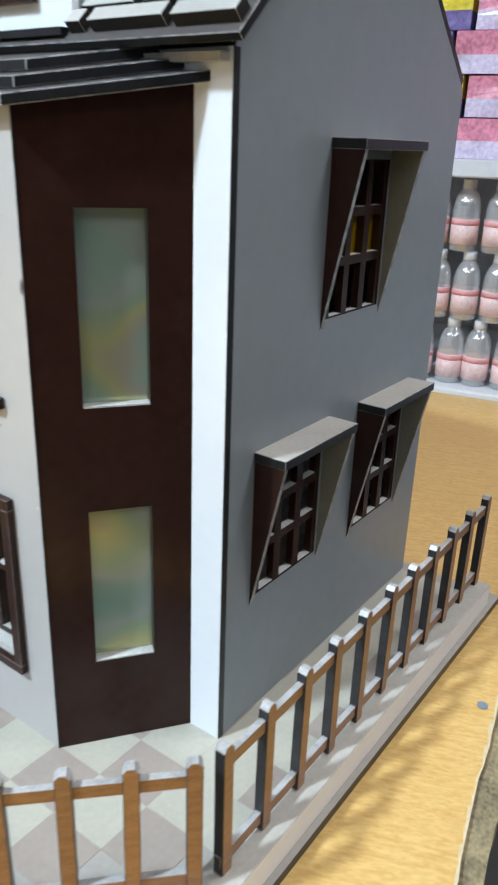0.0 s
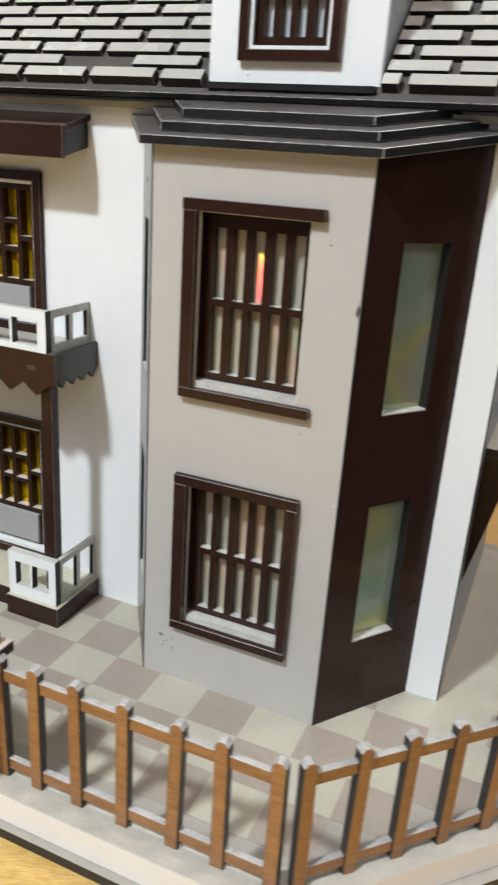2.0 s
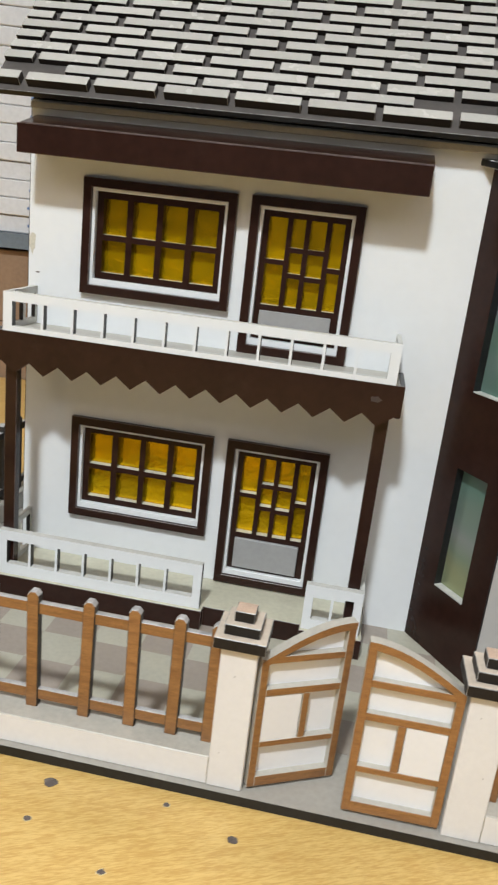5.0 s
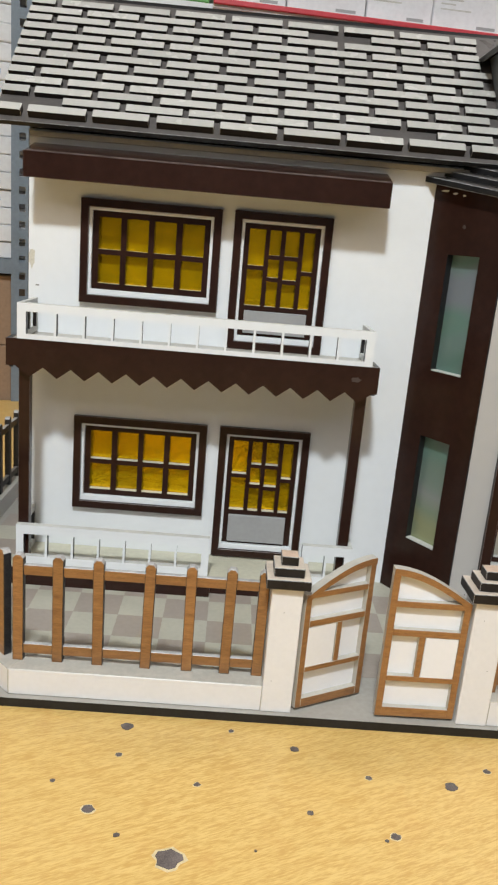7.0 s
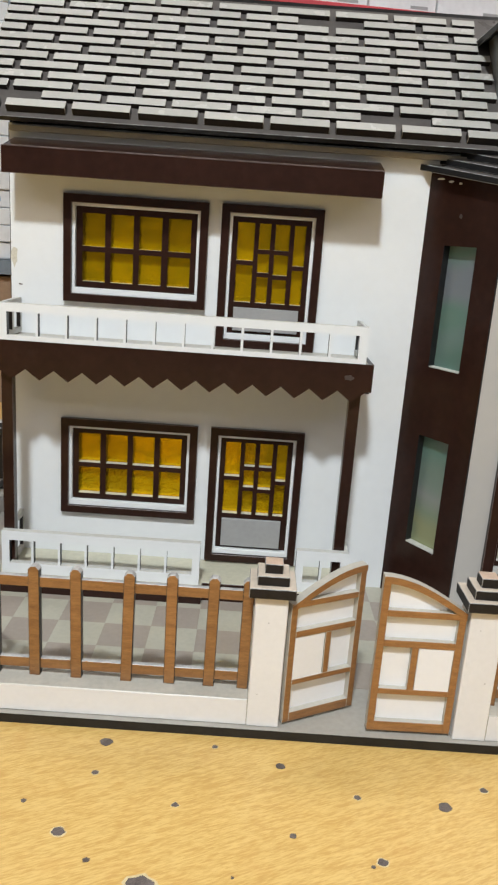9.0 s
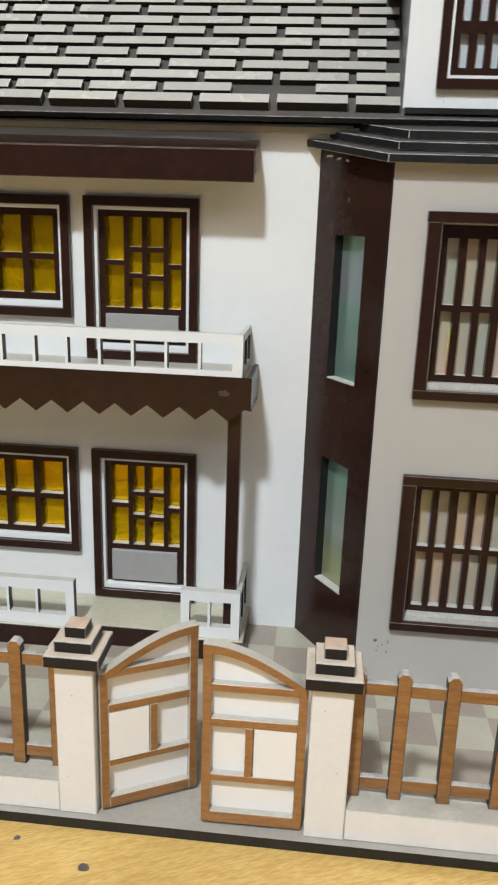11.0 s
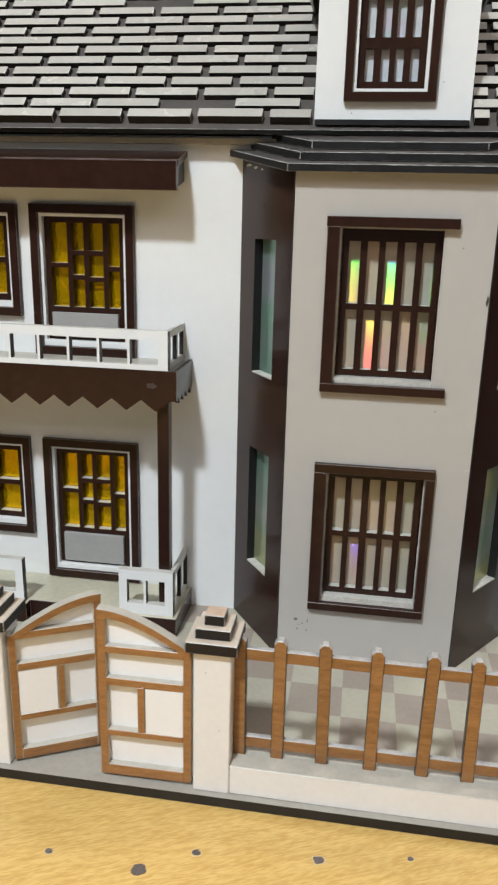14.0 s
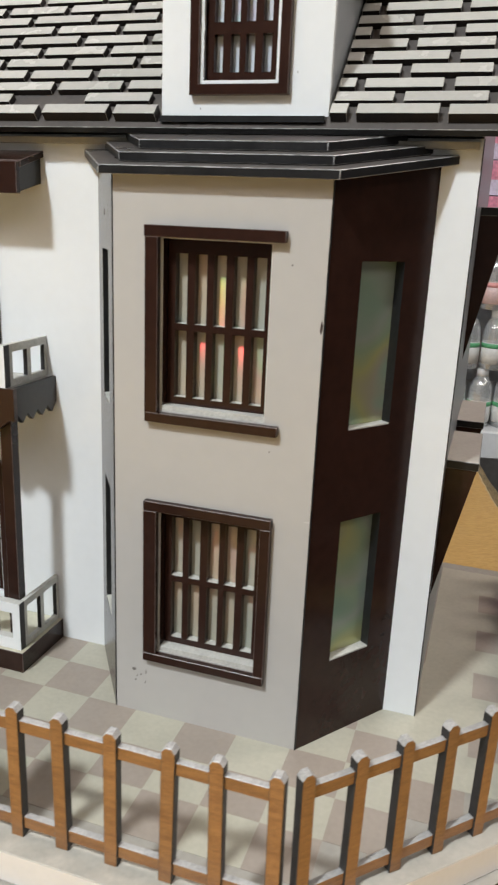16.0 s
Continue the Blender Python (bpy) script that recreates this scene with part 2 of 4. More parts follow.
def film(name, stops, rough, metal, sx, sz, grooves=()):
    """Holographic film: a satin foil whose tint drifts softly, other on every pane. grooves: (lean, steepness, colour) of
    embossed facets, each of which throws one colour of a lamp's glint; every pane was cut at a lean of its own."""
    m = bpy.data.materials.new(name)
    m.use_nodes = True
    nt = m.node_tree
    b = nt.nodes["Principled BSDF"]
    b.inputs["Roughness"].default_value = rough
    b.inputs["Metallic"].default_value = metal
    b.inputs["Thin Film Thickness"].default_value = 480
    b.inputs["Thin Film IOR"].default_value = 1.6
    geo = nt.nodes.new("ShaderNodeNewGeometry")
    info = nt.nodes.new("ShaderNodeObjectInfo")
    shift = nt.nodes.new("ShaderNodeVectorMath")
    shift.operation = "MULTIPLY_ADD"
    nt.links.new(info.outputs["Random"], shift.inputs[0])
    shift.inputs[1].default_value = (3.0, 5.0, 7.0)
    nt.links.new(geo.outputs["Position"], shift.inputs[2])
    mp = nt.nodes.new("ShaderNodeMapping")
    mp.inputs["Scale"].default_value = (sx, sx, sz)
    mp.inputs["Rotation"].default_value = (0, radians(8), 0)
    nt.links.new(shift.outputs[0], mp.inputs["Vector"])
    n = nt.nodes.new("ShaderNodeTexNoise")
    n.inputs["Scale"].default_value, n.inputs["Detail"].default_value = 1.0, 1.5
    nt.links.new(mp.outputs[0], n.inputs["Vector"])
    r = nt.nodes.new("ShaderNodeValToRGB")
    els = r.color_ramp.elements
    while len(els) < len(stops):
        els.new(0.5)
    for e, (at_, c) in zip(els, stops):
        e.position, e.color = at_, (*c, 1)
    nt.links.new(n.outputs[0], r.inputs[0])
    nt.links.new(r.outputs[0], b.inputs["Base Color"])
    n4 = nt.nodes.new("ShaderNodeTexNoise")
    n4.inputs["Scale"].default_value = 40
    nt.links.new(geo.outputs["Position"], n4.inputs["Vector"])
    bp = nt.nodes.new("ShaderNodeBump")
    bp.inputs["Strength"].default_value, bp.inputs["Distance"].default_value = 0.3, 0.001
    nt.links.new(n4.outputs[0], bp.inputs["Height"])
    nt.links.new(bp.outputs[0], b.inputs["Normal"])
    out = b.outputs[0]
    for k, (lean, steep, colour) in enumerate(grooves):
        cut = nt.nodes.new("ShaderNodeMath")
        cut.operation = "MULTIPLY_ADD"
        nt.links.new(info.outputs["Random"], cut.inputs[0])
        cut.inputs[1].default_value, cut.inputs[2].default_value = 7.0, lean
        turn = nt.nodes.new("ShaderNodeMath")
        turn.operation = "FRACT"
        nt.links.new(cut.outputs[0], turn.inputs[0])
        side = nt.nodes.new("ShaderNodeMapRange")
        side.inputs["To Min"].default_value, side.inputs["To Max"].default_value = -0.27, 0.20
        nt.links.new(turn.outputs[0], side.inputs["Value"])
        roll = nt.nodes.new("ShaderNodeMath")
        roll.operation = "MULTIPLY"
        nt.links.new(info.outputs["Random"], roll.inputs[0])
        roll.inputs[1].default_value = 53.0
        wrap = nt.nodes.new("ShaderNodeMath")
        wrap.operation = "FRACT"
        nt.links.new(roll.outputs[0], wrap.inputs[0])
        rise = nt.nodes.new("ShaderNodeMapRange")
        rise.inputs["To Min"].default_value, rise.inputs["To Max"].default_value = steep - 0.035, steep + 0.035
        nt.links.new(wrap.outputs[0], rise.inputs["Value"])
        facet = nt.nodes.new("ShaderNodeCombineXYZ")
        facet.inputs[1].default_value = -0.87
        nt.links.new(side.outputs[0], facet.inputs[0])
        nt.links.new(rise.outputs[0], facet.inputs[2])
        level = nt.nodes.new("ShaderNodeVectorMath")
        level.operation = "NORMALIZE"
        nt.links.new(facet.outputs[0], level.inputs[0])
        glint = nt.nodes.new("ShaderNodeBsdfGlossy")
        glint.inputs["Color"].default_value = (*colour, 1)
        glint.inputs["Roughness"].default_value = 0.1
        nt.links.new(level.outputs[0], glint.inputs["Normal"])
        both = nt.nodes.new("ShaderNodeAddShader")
        nt.links.new(out, both.inputs[0])
        nt.links.new(glint.outputs[0], both.inputs[1])
        out = both.outputs[0]
    nt.links.new(out, nt.nodes["Material Output"].inputs["Surface"])
    return m


FILM_GREEN = film("frosted_film", ((0.29, (0.25, 0.28, 0.31)), (0.36, (0.17, 0.29, 0.24)), (0.44, (0.23, 0.30, 0.25)), (0.49, (0.32, 0.34, 0.32)), (0.55, (0.27, 0.33, 0.24)), (0.62, (0.36, 0.37, 0.21)), (0.66, (0.30, 0.38, 0.25)), (0.71, (0.24, 0.44, 0.34))), 0.24, 0.4, 7, 12)
# Same frosted film for the right panes, their brighter reflected light in the colour.
FILM_GREEN_LIT = film("lit_frosted_film", ((0.29, (0.29, 0.36, 0.43)), (0.37, (0.24, 0.40, 0.34)), (0.45, (0.29, 0.41, 0.34)), (0.50, (0.37, 0.43, 0.39)), (0.56, (0.33, 0.43, 0.30)), (0.61, (0.46, 0.47, 0.23)), (0.66, (0.42, 0.40, 0.32)), (0.71, (0.27, 0.46, 0.37))), 0.22, 0.4, 12, 18)
GLINT = 0.0042
SPECTRUM = ((0.400, (0.0, 0.12, 0.5)), (0.430, (0.03, 0.9, 0.0)), (0.462, (0.75, 0.5, 0.0)), (0.497, (1.0, 0.0, 0.02)))
GROOVES = [(lean, steep, tuple(GLINT * c for c in colour)) for lean in (0.0, 0.5) for steep, colour in SPECTRUM]
GROOVES.append((0.25, 0.665, tuple(GLINT * c for c in (0.02, 0.0, 0.3))))
FILM_PALE = film("pale_hologram_film", ((0.28, (0.42, 0.40, 0.50)), (0.36, (0.38, 0.43, 0.38)), (0.46, (0.42, 0.41, 0.34)), (0.54, (0.48, 0.44, 0.35)), (0.61, (0.53, 0.42, 0.31)), (0.67, (0.50, 0.37, 0.31)), (0.72, (0.38, 0.46, 0.31)), (0.76, (0.37, 0.37, 0.43))), 0.3, 0.15, 30, 12, GROOVES)
FILM_BLUE = film("bluish_hologram_film", ((0.30, (0.50, 0.52, 0.62)), (0.42, (0.55, 0.62, 0.68)), (0.52, (0.62, 0.66, 0.70)), (0.62, (0.50, 0.62, 0.62)), (0.70, (0.60, 0.58, 0.68))), 0.3, 0.15, 40, 20)
PLASTIC = clear_plastic()

# ---- mesh tools ----


def box(bm, x0, x1, y0, y1, z0, z1, mats=None):
    """A box; mats: material index by face (-x, +x, -y, +y, -z, +z)."""
    v = [bm.verts.new((x, y, z)) for x in (x0, x1) for y in (y0, y1) for z in (z0, z1)]
    quads = ((0, 1, 3, 2), (4, 6, 7, 5), (0, 4, 5, 1), (2, 3, 7, 6), (0, 2, 6, 4), (1, 5, 7, 3))
    for i, q in enumerate(quads):
        f = bm.faces.new([v[k] for k in q])
        f.material_index = mats[i] if mats else 0


def prism(bm, pts, a0, a1, axis="z", side=0, ends=0):
    """A polygon pushed from a0 to a1 along an axis. pts: (x, y) for z, (x, z) for y, (y, z) for x."""
    place = {"z": lambda p, a: (p[0], p[1], a), "y": lambda p, a: (p[0], a, p[1]), "x": lambda p, a: (a, p[0], p[1])}[axis]
    lo, hi = [bm.verts.new(place(p, a0)) for p in pts], [bm.verts.new(place(p, a1)) for p in pts]
    for ring in (lo, hi):
        bm.faces.new(ring).material_index = ends
    n = len(pts)
    for i in range(n):
        bm.faces.new((lo[i], lo[(i + 1) % n], hi[(i + 1) % n], hi[i])).material_index = side


def plate(bm, u, v, holes, d0, d1, place, front=0, edge=0, back=0):
    """A sheet from u[0] to u[1] and v[0] to v[1] with square holes (u0, u1, v0, v1) right through it; d0 is its front.
    edge: one material index, or four, for edges that face down, +u, up and -u."""
    us = sorted({*u, *(h[i] for h in holes for i in (0, 1))})
    vs = sorted({*v, *(h[i] for h in holes for i in (2, 3))})

    def solid(i, j):
        if not (0 <= i < len(us) - 1 and 0 <= j < len(vs) - 1):
            return False
        a, b = (us[i] + us[i + 1]) / 2, (vs[j] + vs[j + 1]) / 2
        return u[0] < a < u[1] and v[0] < b < v[1] and not any(h[0] < a < h[1] and h[2] < b < h[3] for h in holes)

    made = {}

    def vert(i, j, d):
        if (i, j, d) not in made:
            made[i, j, d] = bm.verts.new(place(us[i], vs[j], (d0, d1)[d]))
        return made[i, j, d]

    for i in range(len(us) - 1):
        for j in range(len(vs) - 1):
            if not solid(i, j):
                continue
            ring = ((i, j), (i + 1, j), (i + 1, j + 1), (i, j + 1))
            bm.faces.new([vert(*p, 0) for p in ring]).material_index = front
            bm.faces.new([vert(*p, 1) for p in reversed(ring)]).material_index = back
            for k, (di, dj) in enumerate(((0, -1), (1, 0), (0, 1), (-1, 0))):
                if not solid(i + di, j + dj):
                    a, b = ring[k], ring[(k + 1) % 4]
                    bm.faces.new((vert(*b, 0), vert(*a, 0), vert(*a, 1), vert(*b, 1))).material_index = edge[k] if isinstance(edge, tuple) else edge


def front_of(x, z, d):
    return (x, d, z)


def side_of(y, z, d):
    return (d, y, z)


def soften(bm, width, index=None, angle=35):
    """Bevels the sharp edges; the bevel takes the material of that index."""
    bmesh.ops.recalc_face_normals(bm, faces=bm.faces)
    sharp = [e for e in bm.edges if len(e.link_faces) == 2 and e.calc_face_angle() > radians(angle)]
    bmesh.ops.bevel(bm, geom=sharp, offset=width, segments=1, profile=0.5, affect="EDGES", clamp_overlap=True, material=-1 if index is None else index)


def part(name, bm, mats, parent, label="", m=None):
    bmesh.ops.recalc_face_normals(bm, faces=bm.faces)
    mesh = bpy.data.meshes.new(name)
    bm.to_mesh(mesh)
    bm.free()
    for mat in mats if isinstance(mats, (list, tuple)) else (mats,):
        mesh.materials.append(mat)
    ob = new(name, mesh)
    if parent:
        ob.parent = parent
    if m is not None:
        ob.matrix_basis = m
    if label:
        ob["label"] = label
    return ob


def shared(name, mesh, parent, m):
    ob = new(name, mesh)
    ob.parent, ob.matrix_basis = parent, m
    return ob


def fresh():
    return bmesh.new()

# ---- room ----
FLOOR = -0.78
TURNED = pose(0, 0, 0, 0, 0, 12)


def slab(name, x0, x1, y0, y1, z0, z1, mat, label, category):
    bm = fresh()
    box(bm, x0, x1, y0, y1, z0, z1)
    return tagged(part(name, bm, mat, None, m=TURNED), label, category, kind="structure")


slab("floor", -3.4, 2.4, -2.8, 2.0, FLOOR - 0.1, FLOOR, CONCRETE, "plain dark grey shop floor under the table", "floor")
slab("ceiling", -3.4, 2.4, -2.8, 2.0, CEIL, CEIL + 0.1, PLASTER, "plain white shop ceiling with a key lamp and added fill lamps", "ceiling")
slab("wall_north", -3.4, 2.4, 2.0, 2.1, FLOOR, CEIL, PLASTER, "plain white plaster wall behind the shelves", "wall")
# South and east walls are out of view, darkened to shape reflections.
slab("wall_south", -3.4, 2.4, -2.9, -2.8, FLOOR, CEIL, UNSEEN_DIM, "plain unseen wall, dimmed to hold back bounced light", "wall")
slab("wall_east", 2.4, 2.5, -2.8, 2.0, FLOOR, CEIL, UNSEEN_DARK, "plain unseen wall, darkened to keep the bay's reflections black", "wall")
slab("wall_west", -3.5, -3.4, -2.8, 2.0, FLOOR, CEIL, PLASTER, "plain white plaster wall of the shop", "wall")

# Housings added around the key and fill lamps, all out of view.
for lx, ly, lw, ld, watts in LAMPS:
    bm = fresh()
    box(bm, -lw / 2 - 0.03, lw / 2 + 0.03, -ld / 2 - 0.03, ld / 2 + 0.03, 0, 0.05)
    soften(bm, 0.008)
    tagged(part("added_lamp_case", bm, LIGHTBOX, None, m=pose(lx, ly, CEIL - 0.05)), "unseen white housing added around a key or fill lamp", "ceiling light", "ceiling lights")

# ---- table ----
TOP = -0.003
table = tagged(new("shop_table"), "long plywood shop table with chipped yellow wood veneer", "table")
table.matrix_basis = TURNED
bm = fresh()
TU0, TU1, TV0, TV1 = -2.0, -0.0035, -0.62, 1.04
worn = random.Random(5)


def ragged(u, deep, step=0.009):
    """The outline of a board whose +u edge is broken unevenly."""
    pts, v, dent = [], TV0, 0.0
    while v < TV1:
        dent = max(0, min(deep, dent + worn.uniform(-0.6, 0.6) * deep))
        pts.append((u - dent, v))
        v += step * worn.uniform(0.4, 1.6)
    return pts + [(u, TV1)]


lip = ragged(TU1, 0.0022)
prism(bm, lip + [(TU0, TV1), (TU0, TV0)], TOP - 0.003, TOP, "z", 1, 0)
part("tabletop", bm, (TABLE, TABLE_EDGE), table, "yellow wood veneer with grain and chips")
bm = fresh()
prism(bm, ragged(TU1 + 0.012, 0.002) + [(TU0, TV1), (TU0, TV0)], TOP - 0.022, TOP - 0.0032, "z", 0, 0)
part("core_board", bm, TABLE_EDGE, table, "raw plywood core with a broken edge")
bm = fresh()
for (u0, v0), (u1, v1) in zip(lip, lip[1:]):
    w0, w1 = worn.uniform(0.0004, 0.0024), worn.uniform(0.0004, 0.0024)
    prism(bm, [(u0 - w0, v0), (u0 + 0.0002, v0), (u1 + 0.0002, v1), (u1 - w1, v1)], TOP, TOP + 0.0002)
part("bared_rim", bm, HALO, table, "pale bared wood along the broken edge")
for u in (TU0 + 0.08, TU1 - 0.1):
    for v in (TV0 + 0.08, TV1 - 0.08):
        bm = fresh()
        box(bm, u - 0.025, u + 0.025, v - 0.025, v + 0.025, FLOOR, TOP - 0.022)
        soften(bm, 0.003)
        part("leg", bm, TABLE_EDGE, table)


def chip(x, y, r, mat=CHIP, name="chip", h=0.0004):
    bm = fresh()
    n = 13
    pts = []
    for i in range(n):
        a, q = 6.283 * i / n, r * random.uniform(0.78, 1.12)
        pts.append((q * 1.1 * math.cos(a), q * 0.95 * math.sin(a)))
    prism(bm, pts, 0, h)
    if r > 0.0014 and random.random() < 0.6:
        ring = fresh()
        prism(ring, [(p[0] * 1.22 + random.uniform(-0.15, 0.15) * r, p[1] * 1.25) for p in pts], 0, h * 0.5)
        part("bared_patch", ring, HALO, table, m=TURNED.inverted() @ pose(x, y, TOP))
    part(name, bm, mat, table, m=TURNED.inverted() @ pose(x, y, TOP))


for x, y, r in ((-0.619, 0.050, 0.0035), (-0.430, 0.015, 0.0035), (-0.585, -0.048, 0.0062), (-0.629, -0.019, 0.0030), (-0.518, 0.039, 0.0024),
                (-0.477, 0.018, 0.0018), (-0.574, 0.004, 0.0018), (-0.470, -0.025, 0.0025), (-0.513, -0.012, 0.0018), (-0.620, 0.024, 0.0018),
                (-0.612, -0.035, 0.0016), (-0.556, 0.052, 0.0016), (-0.652, 0.000, 0.0014), (-0.405, 0.030, 0.0022), (-0.345, 0.036, 0.0026), (-0.30, 0.045, 0.0015)):
    chip(x, y, r)
for _ in range(46):
    chip(random.uniform(-0.95, -0.25), random.uniform(-0.35, 0.05), random.uniform(0.0005, 0.0012))
bm = fresh()
prism(bm, [(0.0034 * math.cos(i * 0.3927), 0.0034 * math.sin(i * 0.3927)) for i in range(16)], 0, 0.0007)
part("nail_head", bm, STEEL, table, "grey flat nail head", TURNED.inverted() @ pose(-0.096, 0.393, TOP))

# ---- the model house ----
house = tagged(new("model_house"), "white two-storey model house with shingled roof on a fenced board", "model house")
XL, XR, YF, YB = -0.738, -0.2035, 0.264, 0.503
G = 0.003

# base board, tiled court, plinths
OCT = [(-0.700, 0.062), (-0.236, 0.062), (-0.1275, 0.1705), (-0.1275, 0.512), (-0.812, 0.512), (-0.812, 0.174)]
bm = fresh()
prism(bm, OCT, TOP, G, "z", 1, 0)
base = part("base_board", bm, (COURT, BLACK), house, "grey base board with a black edge")


def inside(x, y):
    return -0.79 < x < -0.148 and 0.088 < y < 0.5 and y > 0.088 + (x + 0.238) and y > 0.088 - (x + 0.700)


TP, TQ = 0.0340, 0.0312
tiles = []
for k, mat in enumerate((TILE_LIGHT, TILE_DARK)):
    bm = fresh()
    box(bm, 0.00002, TP - 0.00002, 0.00002, TQ - 0.00002, 0, 0.0003)
    ob = part("floor_tile", bm, mat, base, m=pose(-0.4065 + TP * (k - 1), 0.2053 - TQ, G))
    tiles.append(ob.data)
for i in range(-12, 9):
    for j in range(-8, 5):
        x, y = -0.4065 + TP * i, 0.2053 + TQ * j
        k = (i + j) % 2
        if (i, j) in ((-1, -1), (0, -1)) or (i == 6 and y > 0.2):
            continue
        if all(inside(x + a, y + b) for a in (0, TP) for b in (0, TQ)) and not (XL < x and x + TP < XR and y > YF):
            shared("floor_tile", tiles[1 if k else 0], base, pose(x, y, G))

bm = fresh()
box(bm, XR + 0.001, -0.1480, 0.2055, 0.5000, G, G + 0.0002)
part("plain_strip", bm, TILE_LIGHT, base, "plain pale strip of court beside the gable")
narrow = []
for mat in (TILE_LIGHT, TILE_DARK):
    bm = fresh()
    box(bm, 0, 0.0200, 0.00002, TQ - 0.00002, 0, 0.0004)
    narrow.append(part("floor_tile", bm, mat, base, m=pose(-0.1685, 0.2053 + TQ * len(narrow), G)).data)
for j in range(2, 9):
    shared("floor_tile", narrow[j % 2], base, pose(-0.1685, 0.2053 + TQ * j, G))

PLZ = 0.0205


def plinth(a, b, mitre_a, mitre_b):
    """A plinth along the line from a to b, its outer face on that line."""
    a, b = Vector((*a, 0)), Vector((*b, 0))
    n, length = (b - a).normalized(), (b - a).length
    m = Matrix.Translation(a) @ Matrix.Rotation(math.atan2(n.y, n.x), 4, "Z")
    bm = fresh()
    w, k = 0.0185, math.tan(radians(22.5))
    prism(bm, [(0, 0), (length, 0), (length - w * k * mitre_b, w), (w * k * mitre_a, w)], G, PLZ, "z", 0, 1)
    soften(bm, 0.0005, 1)
    return part("plinth", bm, (CREAM, GREYTOP), house, "cream plinth with a grey top", m)


FL, FR = (-0.6955, 0.066), (-0.2405, 0.066)
CR, CL = (-0.1310, 0.1755), (-0.8050, 0.1755)
PILL, PILR = (-0.5385, -0.5195), (-0.415, -0.3955)
plinth(FL, (PILL[0], 0.066), 1, 0)
plinth((PILR[1], 0.066), FR, 0, 1)
plinth(FR, CR, 1, 1)
plinth(CR, (-0.1310, 0.495), 1, 0)
plinth(CL, FL, 1, 1)
plinth((-0.8050, 0.495), CL, 0, 1)

# pickets: wood print in front, charred sides, silvery tops
PW, PD, PH = 0.0066, 0.0052, 0.0715


def picket_mesh():
    bm = fresh()
    h = PW / 2
    pts = [(-h, 0), (h, 0), (h, PH - 0.0022), (h * 0.45, PH), (-h * 0.45, PH), (-h, PH - 0.0022)]
    lo, hi = [bm.verts.new((x, 0, z)) for x, z in pts], [bm.verts.new((x, PD, z)) for x, z in pts]
    bm.faces.new(lo).material_index = 0
    bm.faces.new(hi).material_index = 1
    for i in range(6):
        bm.faces.new((lo[i], lo[(i + 1) % 6], hi[(i + 1) % 6], hi[i])).material_index = 2 if i in (2, 3, 4) else 1
    soften(bm, 0.0003, None, 60)
    bmesh.ops.recalc_face_normals(bm, faces=bm.faces)
    mesh = bpy.data.meshes.new("picket")
    bm.to_mesh(mesh)
    bm.free()
    for mat in (WOOD, CHAR, SILVER):
        mesh.materials.append(mat)
    return mesh


PICKET = picket_mesh()


def fence(a, b, places):
    """Two rails from a to b with pickets at those distances, the wood side to the right of the way."""
    a, b = Vector((*a, 0)), Vector((*b, 0))
    n = (b - a).normalized()
    m = Matrix.Translation((a.x, a.y, PLZ)) @ Matrix.Rotation(math.atan2(n.y, n.x), 4, "Z")
    length = (b - a).length
    for z0, z1 in ((0.0580, 0.0645), (0.0045, 0.0110)):
        bm = fresh()
        box(bm, 0.0022, length - 0.0022, 0.0012, 0.0045, z0, z1, (1, 1, 0, 1, 1, 2))
        soften(bm, 0.0002)
        rail = part("fence_rail", bm, (WOOD, CHAR, SILVER), house, "wood-printed fence rail with charred edges", m)
    for s in places:
        shared("picket", PICKET, rail, pose(s, 0, random.uniform(-0.0003, 0.0003), 0, random.uniform(-0.8, 0.8), random.uniform(-1.5, 1.5)))


FY = 0.0765
fence((-0.696, FY), (PILL[0], FY), [x + 0.696 for x in (-0.6925, -0.668, -0.643, -0.613, -0.5868, -0.563, -0.5425)])
fence((PILR[1], FY), (-0.2425, FY), [x - PILR[1] for x in (-0.392, -0.3715, -0.3475, -0.322, -0.295, -0.2715, -0.2455)])
f0, f1 = Vector((-0.2365, 0.0800)), Vector((-0.1415, 0.1765))
ln = (f1 - f0).length
fence(f0, f1, [0.004 + (ln - 0.008) * k / 5 for k in range(6)])
fence((-0.1395, 0.184), (-0.1395, 0.494), [0.006 + 0.0298 * k for k in range(11)])
g0, g1 = Vector((-0.7965, 0.1765)), Vector((-0.7015, 0.0800))
fence(g0, g1, [0.004 + (ln - 0.008) * k / 5 for k in range(6)])
fence((-0.7965, 0.494), (-0.7965, 0.184), [0.006 + 0.0298 * k for k in range(11)])


def pillar(x0, x1):
    bm = fresh()
    box(bm, x0, x1, 0.0655, 0.0850, G, 0.0885)
    soften(bm, 0.0005)
    body = part("gate_pillar", bm, CREAM, house, "cream gate pillar with a stepped cap")
    cx, cy = (x0 + x1) / 2, 0.0755
    z = 0.0885
    for half, h in ((0.0134, 0.0062), (0.0092, 0.0058), (0.0052, 0.0058)):
        bm = fresh()
        box(bm, cx - half, cx + half, cy - half, cy + half, z, z + h, (0, 0, 0, 0, 0, 1))
        soften(bm, 0.0003, 2)
        part("cap_step", bm, (SHINGLE_EDGE, BARE if half < 0.006 else CAPTOP, BLACK_EDGE), body)
        z += h


pillar(*PILL)
pillar(*PILR)


